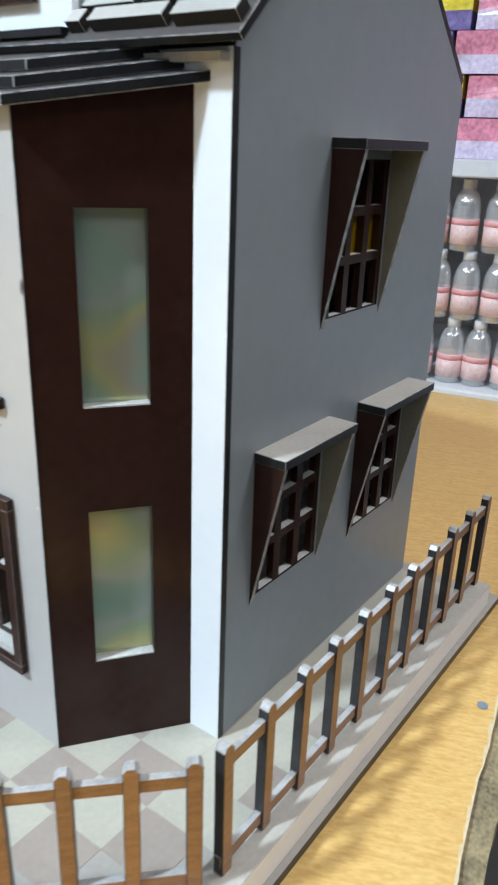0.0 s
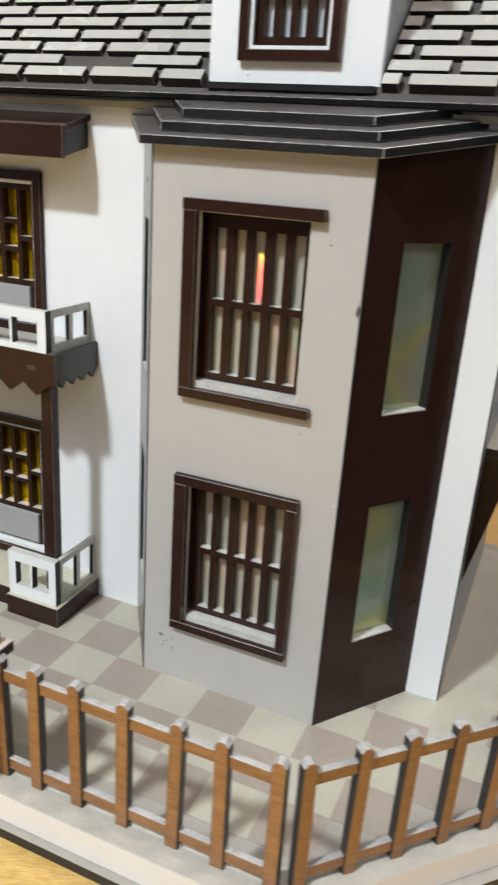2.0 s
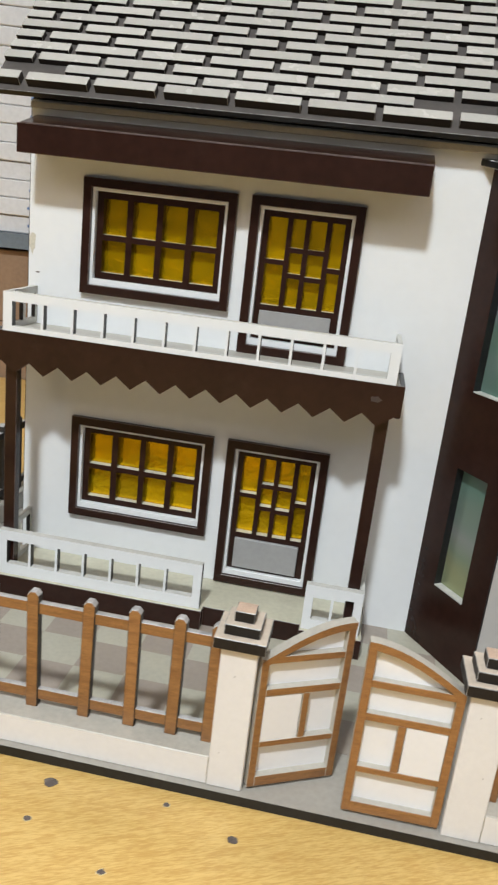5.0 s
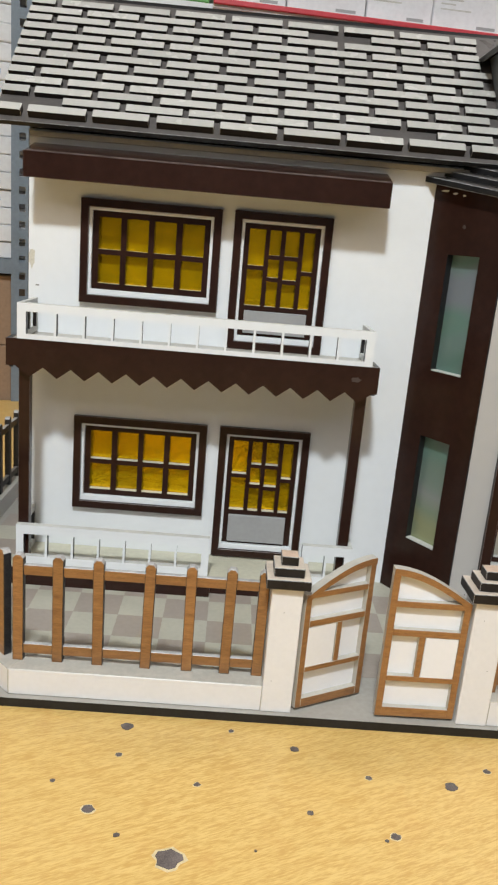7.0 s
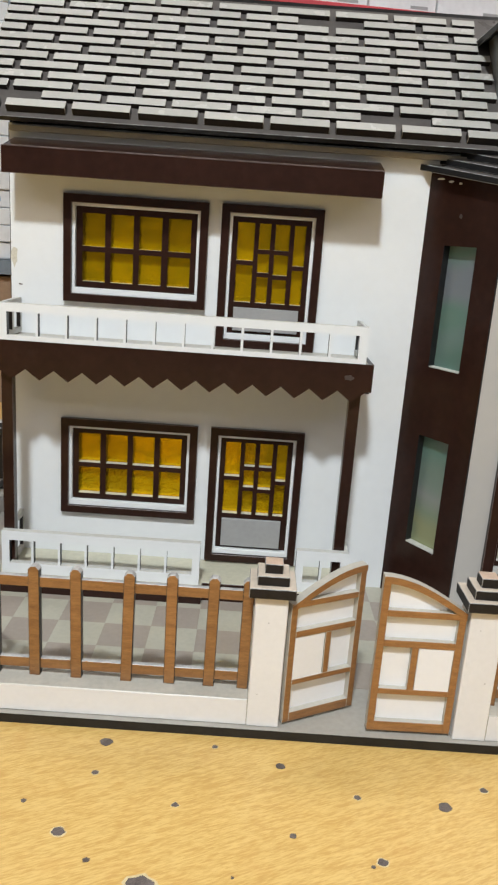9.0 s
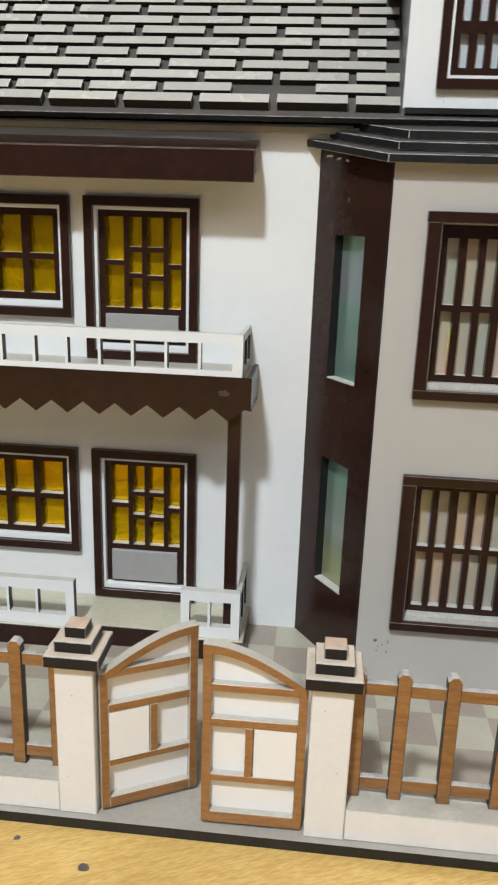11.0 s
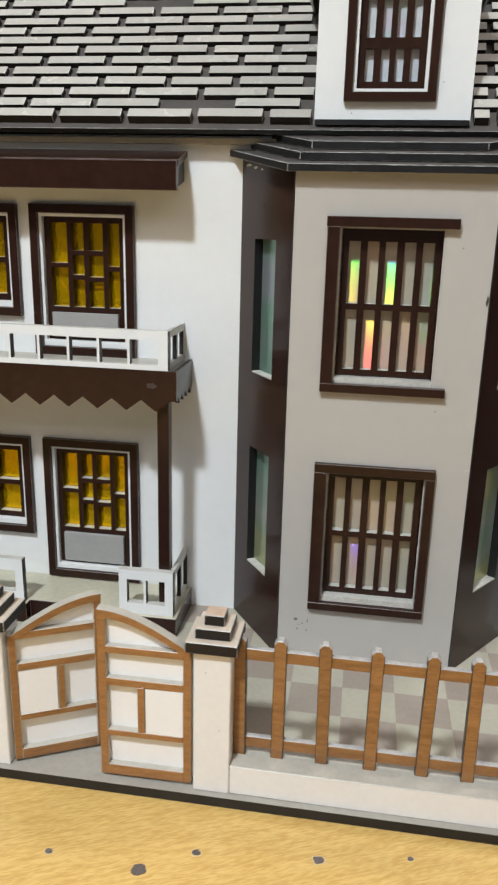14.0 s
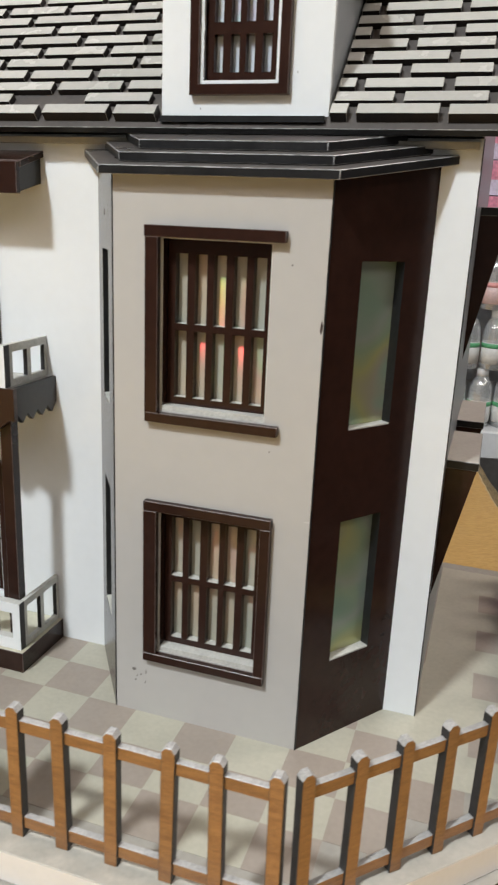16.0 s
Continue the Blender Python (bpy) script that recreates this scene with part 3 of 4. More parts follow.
def gate(hinge, turn, mirror, low, rise):
    """A leaf 0.050 wide: arched frame, rails and white boards. mirror: hinge on its right."""
    m = Matrix.Translation((*hinge, G + 0.002)) @ Matrix.Rotation(radians(turn), 4, "Z")
    s = -1 if mirror else 1
    W, d = 0.0500, 0.0055
    steps = 10

    def arch(u, base_z):
        q = u / W
        return base_z + rise * math.sin(q * math.pi / 2)

    def flat(bm, pts, y0, y1, side=1, ends=0):
        prism(bm, [(s * p[0], p[1]) for p in pts], y0, y1, "y", side, ends)

    bm = fresh()
    st = 0.0042
    flat(bm, [(0, 0), (st, 0), (st, 0.0785), (0, 0.0785)], 0, d)
    flat(bm, [(W - st, 0), (W, 0), (W, low + rise - 0.004), (W - st, low + rise - 0.004)], 0, d)
    for z0, z1, u0, u1 in ((0, 0.0062, st, W - st), (0.0250, 0.0285, st, W - st), (0.0562, 0.0605, st, W - st), (0.0755, 0.0795, st, W - st)):
        flat(bm, [(u0, z0), (u1, z0), (u1, z1), (u0, z1)], 0, d)
    mid = 0.0252
    flat(bm, [(mid, 0.0285), (mid + 0.0038, 0.0285), (mid + 0.0038, 0.0562), (mid, 0.0562)], 0, d)
    soften(bm, 0.0002)
    leaf = part("gate_leaf", bm, (WOOD, GREYTOP), house, "wood-printed gate leaf with white boards, ajar", m)
    bm = fresh()
    us = [W * k / steps for k in range(steps + 1)]
    top = [(u, arch(u, low)) for u in us]
    under = [(u, arch(u, low) - 0.0042) for u in us]
    for k in range(steps):
        flat(bm, [under[k], under[k + 1], top[k + 1], top[k]], -0.0004, d, 2, 0)
    part("arch_rail", bm, (WOOD, CHAR, GREYTOP), leaf)
    bm = fresh()
    flat(bm, [(0.002, 0.003), (W - 0.002, 0.003), (W - 0.002, low + rise - 0.004), *[(u, arch(u, low) - 0.003) for u in reversed(us[2:-1])], (0.002, 0.079)], d - 0.0016, d + 0.0006, 0, 0)
    part("gate_board", bm, GATE_WHITE, leaf, "white backing board")
    bm = fresh()
    flat(bm, [(st + 0.0002, 0.0272), (mid - 0.0004, 0.0272), (mid - 0.0004, 0.0558), (st + 0.0002, 0.0558)], 0.0004, d - 0.002, 0, 0)
    soften(bm, 0.0002)
    part("raised_panel", bm, GATE_WHITE, leaf, "raised white panel")


gate((PILL[1] + 0.0024, 0.0675), 27, False, 0.0770, 0.0195)
gate((PILR[0] - 0.0016, 0.0675), 0.8, True, 0.0800, 0.0205)

# ---- walls with openings ----
T = 0.004
ZW = 0.352
WU, WL = (-0.6975, -0.589, 0.2270, 0.3060), (-0.699, -0.589, 0.0545, 0.1345)
DU, DL = (-0.5795, -0.503, 0.2000, 0.3065), (-0.5785, -0.503, 0.0195, 0.1348)


def inner(r, e):
    return (r[0] + e, r[1] - e, r[2] + e, r[3] - e)


bm = fresh()
plate(bm, (XL, XR), (G, ZW), [inner(r, 0.0085) for r in (WU, WL, DU, DL)] + [(-0.4255, -0.2255, G - 0.01, 0.33)], YF, YF + T, front_of, 0, 1, 1)
part("front_wall", bm, (WHITE, WHITE), house, "glossy white front wall")
SW = ((0.346, 0.4155, 0.224, 0.3155), (0.290, 0.362, 0.078, 0.1655), (0.399, 0.469, 0.075, 0.1650))
RY, RZ = 0.366, 0.463
for name, x0, x1, holes in (("side_wall", XR - T, XR, [inner(r, 0.005) for r in SW]), ("side_wall", XL, XL + T, [])):
    bm = fresh()
    plate(bm, (YF + T, YB), (G, ZW), holes, x1 if x0 == XR - T else x0, x0 if x0 == XR - T else x1, side_of, 0, 1, 1)
    prism(bm, [(YF + 0.001, ZW), (YB, ZW), (RY, RZ)], x0, x1, "x", 1, 0)
    part(name, bm, (SIDE, BLACK), house, "slate grey gable wall")
for x in (XL, XR):
    bm = fresh()
    box(bm, x - 0.0004 if x == XR else x - 0.0006, x + 0.0006 if x == XR else x + 0.0004, YF + 0.0004, YF + 0.0042, G, ZW)
    part("corner_edge", bm, BLACK, house, "black cut edge of the wall")
bm = fresh()
box(bm, XL + T, XR - T, YB - T, YB, G, ZW)
part("back_wall", bm, WHITE, house)
bm = fresh()
box(bm, XL + T, XR - T, YF + 0.03, YB - T, 0.176, 0.180)
part("upper_floor", bm, CARTON, house, "plain board floor inside")

# bay
BF = 0.2045
RISE, TB = 0.19, 0.0062
P1, P2, P3, P4 = (-0.4275, YF), (-0.3865, BF), (-0.2675, BF), (-0.2235, YF)
BZ = 0.328
BU, BL = (-0.3575, -0.2965, 0.2025, 0.2965), (-0.3575, -0.2950, 0.0500, 0.1430)
bm = fresh()
plate(bm, (P2[0], P3[0]), (G, BZ), [BU, BL], BF, BF + T, front_of)
bay = part("bay_front", bm, BAY, house, "warm grey front of the bay")


def angled(a, b):
    a, b = Vector((*a, 0)), Vector((*b, 0))
    n = (b - a).normalized()
    return Matrix.Translation(a) @ Matrix.Rotation(math.atan2(n.y, n.x), 4, "Z"), (b - a).length


for a, b, flip in ((P3, P4, False), (P1, P2, True)):
    m, length = angled(a, b)
    u0, u1, low = (0.292 * length, 0.706 * length, 0.0018) if flip else (0.302 * length, 0.724 * length, 0.0)
    bm = fresh()
    holes = [(u0, u1, 0.1995 - low, 0.2890 - low), (u0, u1, 0.0565 - low, 0.1460 - low)]
    plate(bm, (0.0, length), (G, BZ), holes, 0, TB, front_of, 0, 1, 1)
    for v in bm.verts:
        if v.co.z > BZ - 1e-5:
            v.co.z += RISE * ((m @ v.co).y - BF)
    wall = part("bay_side", bm, (BROWN, BLACK), house, "dark brown angled side of the bay", m)
    for h in holes:
        bm = fresh()
        plate(bm, (h[0] - 0.001, h[1] + 0.001), (h[2] - 0.001, h[3] + 0.001), [], TB, TB + 0.002, front_of)
        part("pane", bm, FILM_GREEN if flip else FILM_GREEN_LIT, wall, "frosted greenish holographic pane")
        bm = fresh()
        box(bm, h[0] + 0.0001, h[1] - 0.0001, 0.0002, TB, h[2], h[2] + 0.0008)
        part("pane_ledge", bm, SILL, wall, "pale ledge under the pane")
    bm = fresh()
    box(bm, (length - 0.0004 if flip else -0.0003), (length + 0.0003 if flip else 0.0004), -0.0003, 0.0008, G, BZ)
    part("bay_corner", bm, BLACK, wall)

# stepped cornice over the bay
for k in range(3):
    o = 0.0075 - 0.0115 * k
    z0 = 0.3265 + 0.0050 * k
    c = o * 0.516
    pts = [(P1[0] - o * 1.215, YF), (P2[0] - c, BF - o), (P3[0] + c, BF - o), (P4[0] + o * 1.215, YF)]
    bm = fresh()
    prism(bm, pts, z0, z0 + 0.0046, "z", 0, 2)
    for v in bm.verts:
        v.co.z += RISE * (v.co.y - BF + 0.0075)
    soften(bm, 0.0004, 1)
    part("cornice_step", bm, (BLACK, BLACK_EDGE, ROOF), house, "black cornice step with scuffed edges")
    if k:
        bm = fresh()
        prism(bm, [(x + (0.0015 if i < 2 else -0.0015), y + (0.0015 if 0 < i < 3 else 0)) for i, (x, y) in enumerate(pts)], z0 - 0.0005, z0 + 0.0001, "z")
        for v in bm.verts:
            v.co.z += RISE * (v.co.y - BF + 0.0075)
        part("cornice_spacer", bm, ROOF, house)


def bars(name, r, nx, rows, place, d0, d1, mats, parent, frame=0.004, bar=0.0042, rail=0.004, head=None):
    """A sash with nx lights across and rows at those heights (0 to 1)."""
    u0, u1, v0, v1 = r
    lights = []
    w = (u1 - u0 - 2 * frame - (nx - 1) * bar) / nx
    hh = v1 - v0 - frame - (head or frame)
    for i in range(nx):
        a = u0 + frame + i * (w + bar) + random.uniform(-0.0003, 0.0003)
        for b, c in zip(rows, rows[1:]):
            lights.append((a, a + w, v0 + frame + b * hh + (rail / 2 if b else 0), v0 + frame + c * hh - (rail / 2 if c < 1 else 0)))
    bm = fresh()
    plate(bm, (u0, u1), (v0, v1), lights, d0, d1, place, 0, (1, 1, 2, 1), 0)
    ob = part(name, bm, (*mats, SILL), parent)
    return ob, lights


def panes(lights, d, place, mat, parent, label):
    for l in lights:
        bm = fresh()
        plate(bm, (l[0] - 0.001, l[1] + 0.001), (l[2] - 0.001, l[3] + 0.001), [], d + random.uniform(0, 0.0004), d + 0.0016, place)
        part("pane", bm, mat, parent, label)


# bay windows: set deep behind the wall
for r, full in ((BU, False), (BL, True)):
    x0, x1, z0, z1 = r
    bm = fresh()
    e = 0.0007
    plate(bm, (x0 + 0.0001, x1 - 0.0001), (z0 + 0.0001, z1 - 0.0001), [(x0 + e, x1 - e, z0 + 0.003, z1 - e)], BF + 0.0006, BF + 0.0125, front_of, 0, (1, 1, 0, 1), 0)
    lining = part("window", bm, (SILL, BROWN), house, "pale window lining with brown bars" if full else "pale window lining with brown bars, one trim strip missing")
    sash, lights = bars("sash", (x0 + 0.001, x1 - 0.001, z0 + 0.0034, z1 - 0.001), 5, (0, 0.5, 1), front_of, BF + 0.0072, BF + 0.0125, (BROWN, BROWN), lining, 0.0040, 0.0041, 0.0038, 0.0072 if not full else 0.0050)
    panes(lights, BF + 0.0127, front_of, FILM_PALE, lining, "pale rainbow hologram film")
    if full:
        strips = ((-0.366, -0.289, 0.1430, 0.1490), (-0.366, -0.289, 0.0440, 0.0495), (-0.366, -0.3578, 0.0495, 0.1430), (-0.2950, -0.289, 0.0495, 0.1430))
    else:
        strips = ((-0.366, -0.289, 0.2965, 0.3025), (-0.3655, -0.2885, 0.1965, 0.2020), (-0.3655, -0.3580, 0.2020, 0.2965))
    for s in strips:
        bm = fresh()
        box(bm, s[0], s[1], BF - 0.0042, BF, s[2], s[3])
        soften(bm, 0.0003, 1)
        part("trim_strip", bm, (BROWN, BROWN_EDGE), lining)


def opening(r, name, doors):
    """A window or door of the front wall: brown frame proud of it, white lining, brown sash and amber panes behind."""
    x0, x1, z0, z1 = r
    bm = fresh()
    e = 0.0062
    plate(bm, (x0, x1), (z0, z1), [inner(r, e)], YF - 0.0042, YF - 0.0001, front_of)
    soften(bm, 0.0003, 1)
    outer = part(name, bm, (BROWN, BROWN_EDGE), house, "dark brown frame with amber panes")
    a = inner(r, e)
    bm = fresh()
    plate(bm, a[:2], a[2:], [(a[0] + 0.0022, a[1] - 0.0022, a[2] + 0.0045, a[3] - 0.0022)], YF - 0.0016, YF + 0.0080, front_of)
    soften(bm, 0.0002)
    part("lining", bm, WHITE, outer, "white lining")
    b = (a[0] + 0.0023, a[1] - 0.0023, a[2] + 0.0046, a[3] - 0.0023)
    d0, d1 = YF + 0.0024, YF + 0.0082
    if not doors:
        sash, lights = bars("sash", b, 4, (0, 0.48, 1), front_of, d0, d1, (BROWN, BROWN), outer, 0.0046, 0.0046, 0.0040)
    else:
        frame, bar, rail = 0.0040, 0.0035, 0.0033
        w0, h0 = b[1] - b[0], b[3] - b[2]
        base_z = b[2] + (0.0240 if z0 > 0.1 else 0.0303)
        top = b[3] - frame
        w = (w0 - 2 * frame - 3 * bar)
        widths = (0.31 * w, 0.215 * w, 0.265 * w, 0.21 * w)
        cuts = ((0, 0.50, 1), (0, 0.36, 0.65, 1), (0, 0.34, 0.65, 1), (0, 0.47, 1))
        lights, x = [], b[0] + frame
        for wd, cut in zip(widths, cuts):
            for q0, q1 in zip(cut, cut[1:]):
                lights.append((x, x + wd, base_z + q0 * (top - base_z) + (rail / 2 if q0 else 0), base_z + q1 * (top - base_z) - (rail / 2 if q1 < 1 else 0)))
            x += wd + bar
        bm = fresh()
        plate(bm, b[:2], b[2:], lights, d0, d1, front_of, 0, (0, 0, 1, 0), 0)
        part("door_leaf", bm, (BROWN, SILL), outer)
        bm = fresh()
        box(bm, b[0] + 0.0042, b[1] - 0.0052, d0 - 0.0030, d0, b[2] + 0.0022, base_z - 0.0040)
        soften(bm, 0.0003)
        part("kick_panel", bm, GREYPANEL, outer, "raised grey lower panel")
    panes(lights, d1 + 0.0001, front_of, AMBER, outer, "amber foil pane")


opening(WU, "window", False)
opening(WL, "window", False)
opening(DU, "door", True)
opening(DL, "door", True)

# side windows in slanting hoods
for r in SW:
    y0, y1, z0, z1 = r
    out = XR + 0.0185
    bm = fresh()
    box(bm, XR, out + 0.001, y0 - 0.001, y1 + 0.001, z1, z1 + 0.0052, (0, 0, 0, 0, 0, 1))
    soften(bm, 0.0003, 2)
    hood = part("window_hood", bm, (BLACK, GREYTOP, BLACK_EDGE), house, "window hood with a grey lid and slanting brown cheeks")
    for ya, yb in ((y0, y0 + 0.003), (y1 - 0.003, y1)):
        bm = fresh()
        prism(bm, [(XR, z0), (out, z1), (XR, z1)], ya, yb, "y", 1, 0)
        bm.faces.ensure_lookup_table()
        bm.faces[0 if ya > y0 else 1].material_index = 2
        part("cheek", bm, (BROWN, BLACK_EDGE, OLIVE), hood, "slanting cheek, brown outside and pale inside")
    sash, lights = bars("sash", (y0 + 0.004, y1 - 0.004, z0 + 0.001, z1 - 0.001), 3, (0, 0.36, 0.68, 1), side_of, XR - 0.0005, XR - 0.005, (BROWN, BROWN), hood, 0.005, 0.006, 0.005)
    panes([l for i, l in enumerate(lights) if r is SW[0] and i % 3 == 1], XR - 0.0068, side_of, AMBER, hood, "amber foil pane")
# one hood shows beside the far corner too
bm = fresh()
box(bm, XL - 0.0215, XL, 0.344, 0.420, 0.3155, 0.3207, (0, 0, 0, 0, 0, 1))
hood = part("window_hood", bm, (BLACK, GREYTOP), house, "window hood with a grey lid and slanting brown cheeks")
for ya, yb in ((0.346, 0.349), (0.415, 0.418)):
    bm = fresh()
    prism(bm, [(XL, 0.226), (XL - 0.0185, 0.3155), (XL, 0.3155)], ya, yb, "y", 1, 0)
    part("cheek", bm, (BROWN, BLACK_EDGE), hood)

# ---- canopy over the upper floor ----
KX0, KX1 = -0.7345, -0.4655
bm = fresh()
prism(bm, [(0.2645, 0.3385), (0.2645, 0.3425), (0.2390, 0.3350), (0.2390, 0.3310)], KX0, KX1, "x")
soften(bm, 0.0003, 1)
canopy = part("canopy", bm, (BROWN, BROWN_EDGE), house, "dark brown sloping canopy with a deep front board")
bm = fresh()
box(bm, KX0 - 0.0005, KX1 - 0.0005, 0.2352, 0.2389, 0.3160, 0.3342)
soften(bm, 0.0003, 1)
part("front_board", bm, (BROWN, BROWN_EDGE), canopy)
for x in (KX0 + 0.002, KX1 - 0.0052):
    bm = fresh()
    prism(bm, [(0.2390, 0.3170), (0.2639, 0.3230), (0.2639, 0.3384), (0.2390, 0.3310)], x, x + 0.003, "x")
    part("end_board", bm, BLACK, canopy)

# ---- balcony and porch ----
BX0, BX1, BY = -0.7415, -0.4615, 0.2165
bm = fresh()
box(bm, BX0 + 0.003, BX1 - 0.003, BY + 0.003, YF - 0.0005, 0.1965, 0.2000)
balcony = part("balcony", bm, GREYTOP, house, "balcony slab with a zigzag brown apron and white rail")


def zigzag(length, teeth, top, valley, tip):
    pts = [(0, top), (0, valley + 0.001)]
    step = length / teeth
    for k in range(teeth):
        pts += [(step * (k + 0.5), tip), (step * (k + 1), valley)]
    return [*pts[:-1], (length, valley + 0.001), (length, top)]


teeth = [(x, z) for k in range(13) for x, z in ((-0.73455 + 0.0207 * k, 0.1803), (-0.7242 + 0.0207 * k, 0.1725))]
bm = fresh()
prism(bm, [(BX0, 0.2008), (BX0, 0.1803), *teeth, (-0.4655, 0.1803), (BX1, 0.1803), (BX1, 0.2008)], BY - 0.0005, BY + 0.0030, "y", 1, 0)
part("apron", bm, (BROWN, BROWN_EDGE), balcony, "brown apron cut in a zigzag")
for x in (BX0, BX1 - 0.003):
    bm = fresh()
    prism(bm, [(BY + 0.003 + u, z) for u, z in zigzag(YF - BY - 0.003, 4, 0.2008, 0.1830, 0.1775)], x, x + 0.003, "x", 1, 0)
    part("apron", bm, (APRON_SIDE, BLACK), balcony, "dark side apron cut in a zigzag")


def rail(x0, x1, y, z0, z1, posts, parent, end=0.0065, lower=0.0035, upper=0.0062):
    """A white rail cut from one sheet, with the posts' middles."""
    edges = [x0 + end, *[v for p in posts for v in (p - 0.0009, p + 0.0009)], x1 - end]
    holes = [(edges[i], edges[i + 1], z0 + lower, z1 - upper) for i in range(0, len(edges), 2)]
    bm = fresh()
    plate(bm, (x0, x1), (z0, z1), holes, y, y + 0.0055, front_of, 0, (2, 1, 2, 1), 0)
    part("rail", bm, (WHITE, CHAR, WHITE_EDGE), parent, "white rail with square openings")


def side_rail(x, y0, y1, z0, z1, n, parent):
    w = (y1 - y0 - 0.006 - (n - 1) * 0.004) / n
    holes = [(y0 + 0.003 + i * (w + 0.004), y0 + 0.003 + i * (w + 0.004) + w, z0 + 0.004, z1 - 0.005) for i in range(n)]
    bm = fresh()
    plate(bm, (y0, y1), (z0, z1), holes, x, x + 0.003, side_of, 0, (1, 1, 2, 1), 0)
    part("side_rail", bm, (SILL, CHAR, WHITE_EDGE), parent, "pale grey side rail")


RX0, RX1 = -0.7335, -0.4675
rail(RX0, RX1, BY + 0.0002, 0.2008, 0.2272, [-0.7055 + 0.0211 * k for k in range(11)], balcony)
for x in (RX0, RX1 - 0.003):
    side_rail(x, BY + 0.0059, YF - 0.0005, 0.2008, 0.2272, 2, balcony)
for x in (-0.7333, -0.4765):
    bm = fresh()
    box(bm, x, x + 0.0085, BY + 0.0046, BY + 0.0120, 0.0185, 0.1964)
    soften(bm, 0.0003, 1)
    part("porch_post", bm, (BROWN, BROWN_EDGE), house, "square dark brown porch post")

bm = fresh()
pts = [(-0.7395, YF), (-0.7395, 0.2125), (-0.5770, 0.2125), (-0.5770, 0.2200), (-0.5060, 0.2200), (-0.5060, 0.2125), (-0.4615, 0.2125), (-0.4615, YF)]
prism(bm, pts, G, 0.0182, "z", 0, 1)
soften(bm, 0.0003, 2)
porch = part("porch_floor", bm, (BROWN, PORCH, BROWN_EDGE), house, "raised porch floor with a brown edge and beige top")
rail(-0.7335, -0.5795, 0.2155, 0.0183, 0.0532, [-0.7097 + 0.0207 * k for k in range(6)], porch, 0.0060, 0.0085, 0.0075)
rail(-0.5050, -0.4645, 0.2155, 0.0183, 0.0532, [-0.4855], porch, 0.0060, 0.0085, 0.0075)
for x in (-0.7335, -0.4675):
    side_rail(x, 0.2212, YF - 0.0005, 0.0183, 0.0532, 2, porch)

# ---- roof ----
EY, EZ = 0.2500, 0.3515
SLOPE = math.atan2(0.97, 1)
EX0, EX1 = -0.7605, -0.1880
ROOFM = Matrix.Translation((0, EY, EZ)) @ Matrix.Rotation(SLOPE, 4, "X")
RL = (RY - EY) / math.cos(SLOPE) + 0.0005
bm = fresh()
box(bm, EX0, EX1, 0, RL, 0, 0.0040, (1, 1, 1, 1, 1, 0))
soften(bm, 0.0003, 2)
roof = part("roof_front", bm, (ROOF, BLACK, BLACK_EDGE), house, "dark roof board set with grey shingles", ROOFM)
bm = fresh()
box(bm, EX0, XR - 0.001, 0, math.hypot(YB + 0.003 - RY, RZ + 0.004 - 0.355), -0.004, 0, (1, 1, 1, 1, 0, 0))
part("roof_back", bm, (ROOF, BLACK), house, "dark roof board", Matrix.Translation((0, RY - 0.0005, RZ + 0.0068)) @ Matrix.Rotation(-math.atan2(RZ + 0.004 - 0.355, YB + 0.003 - RY), 4, "X"))
# Added grey strip; its colour stands in for the eaves' shadow on the wall.
bm = fresh()
box(bm, XL + 0.0015, XR - 0.0015, EY + 0.0085, YF - 0.0002, 0.3465, 0.3500)
part("eave_shade_strip", bm, GREYTOP, house, "grey strip under the eaves, standing in for their shadow")

# dormer
QX0, QX1, QY = -0.3805, -0.2840, 0.2535
QW = (-0.3625, -0.3060, 0.3715, 0.4430)
QC = (QX0 + QX1) / 2
SW_, SG, SP, ST = 0.0417, 0.0050, 0.01148, 0.0040


def shingle_mesh(w, thick):
    bm = fresh()
    box(bm, 0, w, 0, 0.0077, 0, thick, (1, 1, 1, 1, 1, 0))
    soften(bm, 0.0002, 0)
    bmesh.ops.recalc_face_normals(bm, faces=bm.faces)
    mesh = bpy.data.meshes.new("shingle")
    bm.to_mesh(mesh)
    bm.free()
    mesh.materials.append(SHINGLE)
    mesh.materials.append(SHINGLE_EDGE)
    return mesh


SHINGLES = {}
gone = {(1, 0), (1, 6), (11, 5)}
for row in range(13):
    v = 0.0050 + (SP * row + 0.0010 if row else 0)
    count = 0
    x = EX0 + 0.001 - (0.0225 if row % 2 == 0 else 0.0)
    while x < EX1 - 0.004:
        a, b = max(x, EX0 + 0.001), min(x + SW_ + random.uniform(-0.0006, 0.0006), EX1 - 0.0015)
        spans = [(a, b)]
        z_here = EZ + v * math.sin(SLOPE)
        if z_here < 0.4420 + 0.01:
            half = 0.0500 if z_here < 0.428 else 0.058
            l, r = QC - half, QC + half
            spans = [s for s in ((a, min(b, l)), (max(a, r), b))]
        for a, b in spans:
            if b - a > 0.004 and (row, count) not in gone:
                key = (round(b - a, 3), row == 0)
                if key not in SHINGLES:
                    SHINGLES[key] = shingle_mesh(key[0], 0.0058 if row == 0 else ST)
                shared("shingle", SHINGLES[key], roof, pose(a, v + random.uniform(-0.0004, 0.0004), 0.0040, 0, 0, random.uniform(-0.35, 0.35)))
        x += SW_ + SG
        count += 1

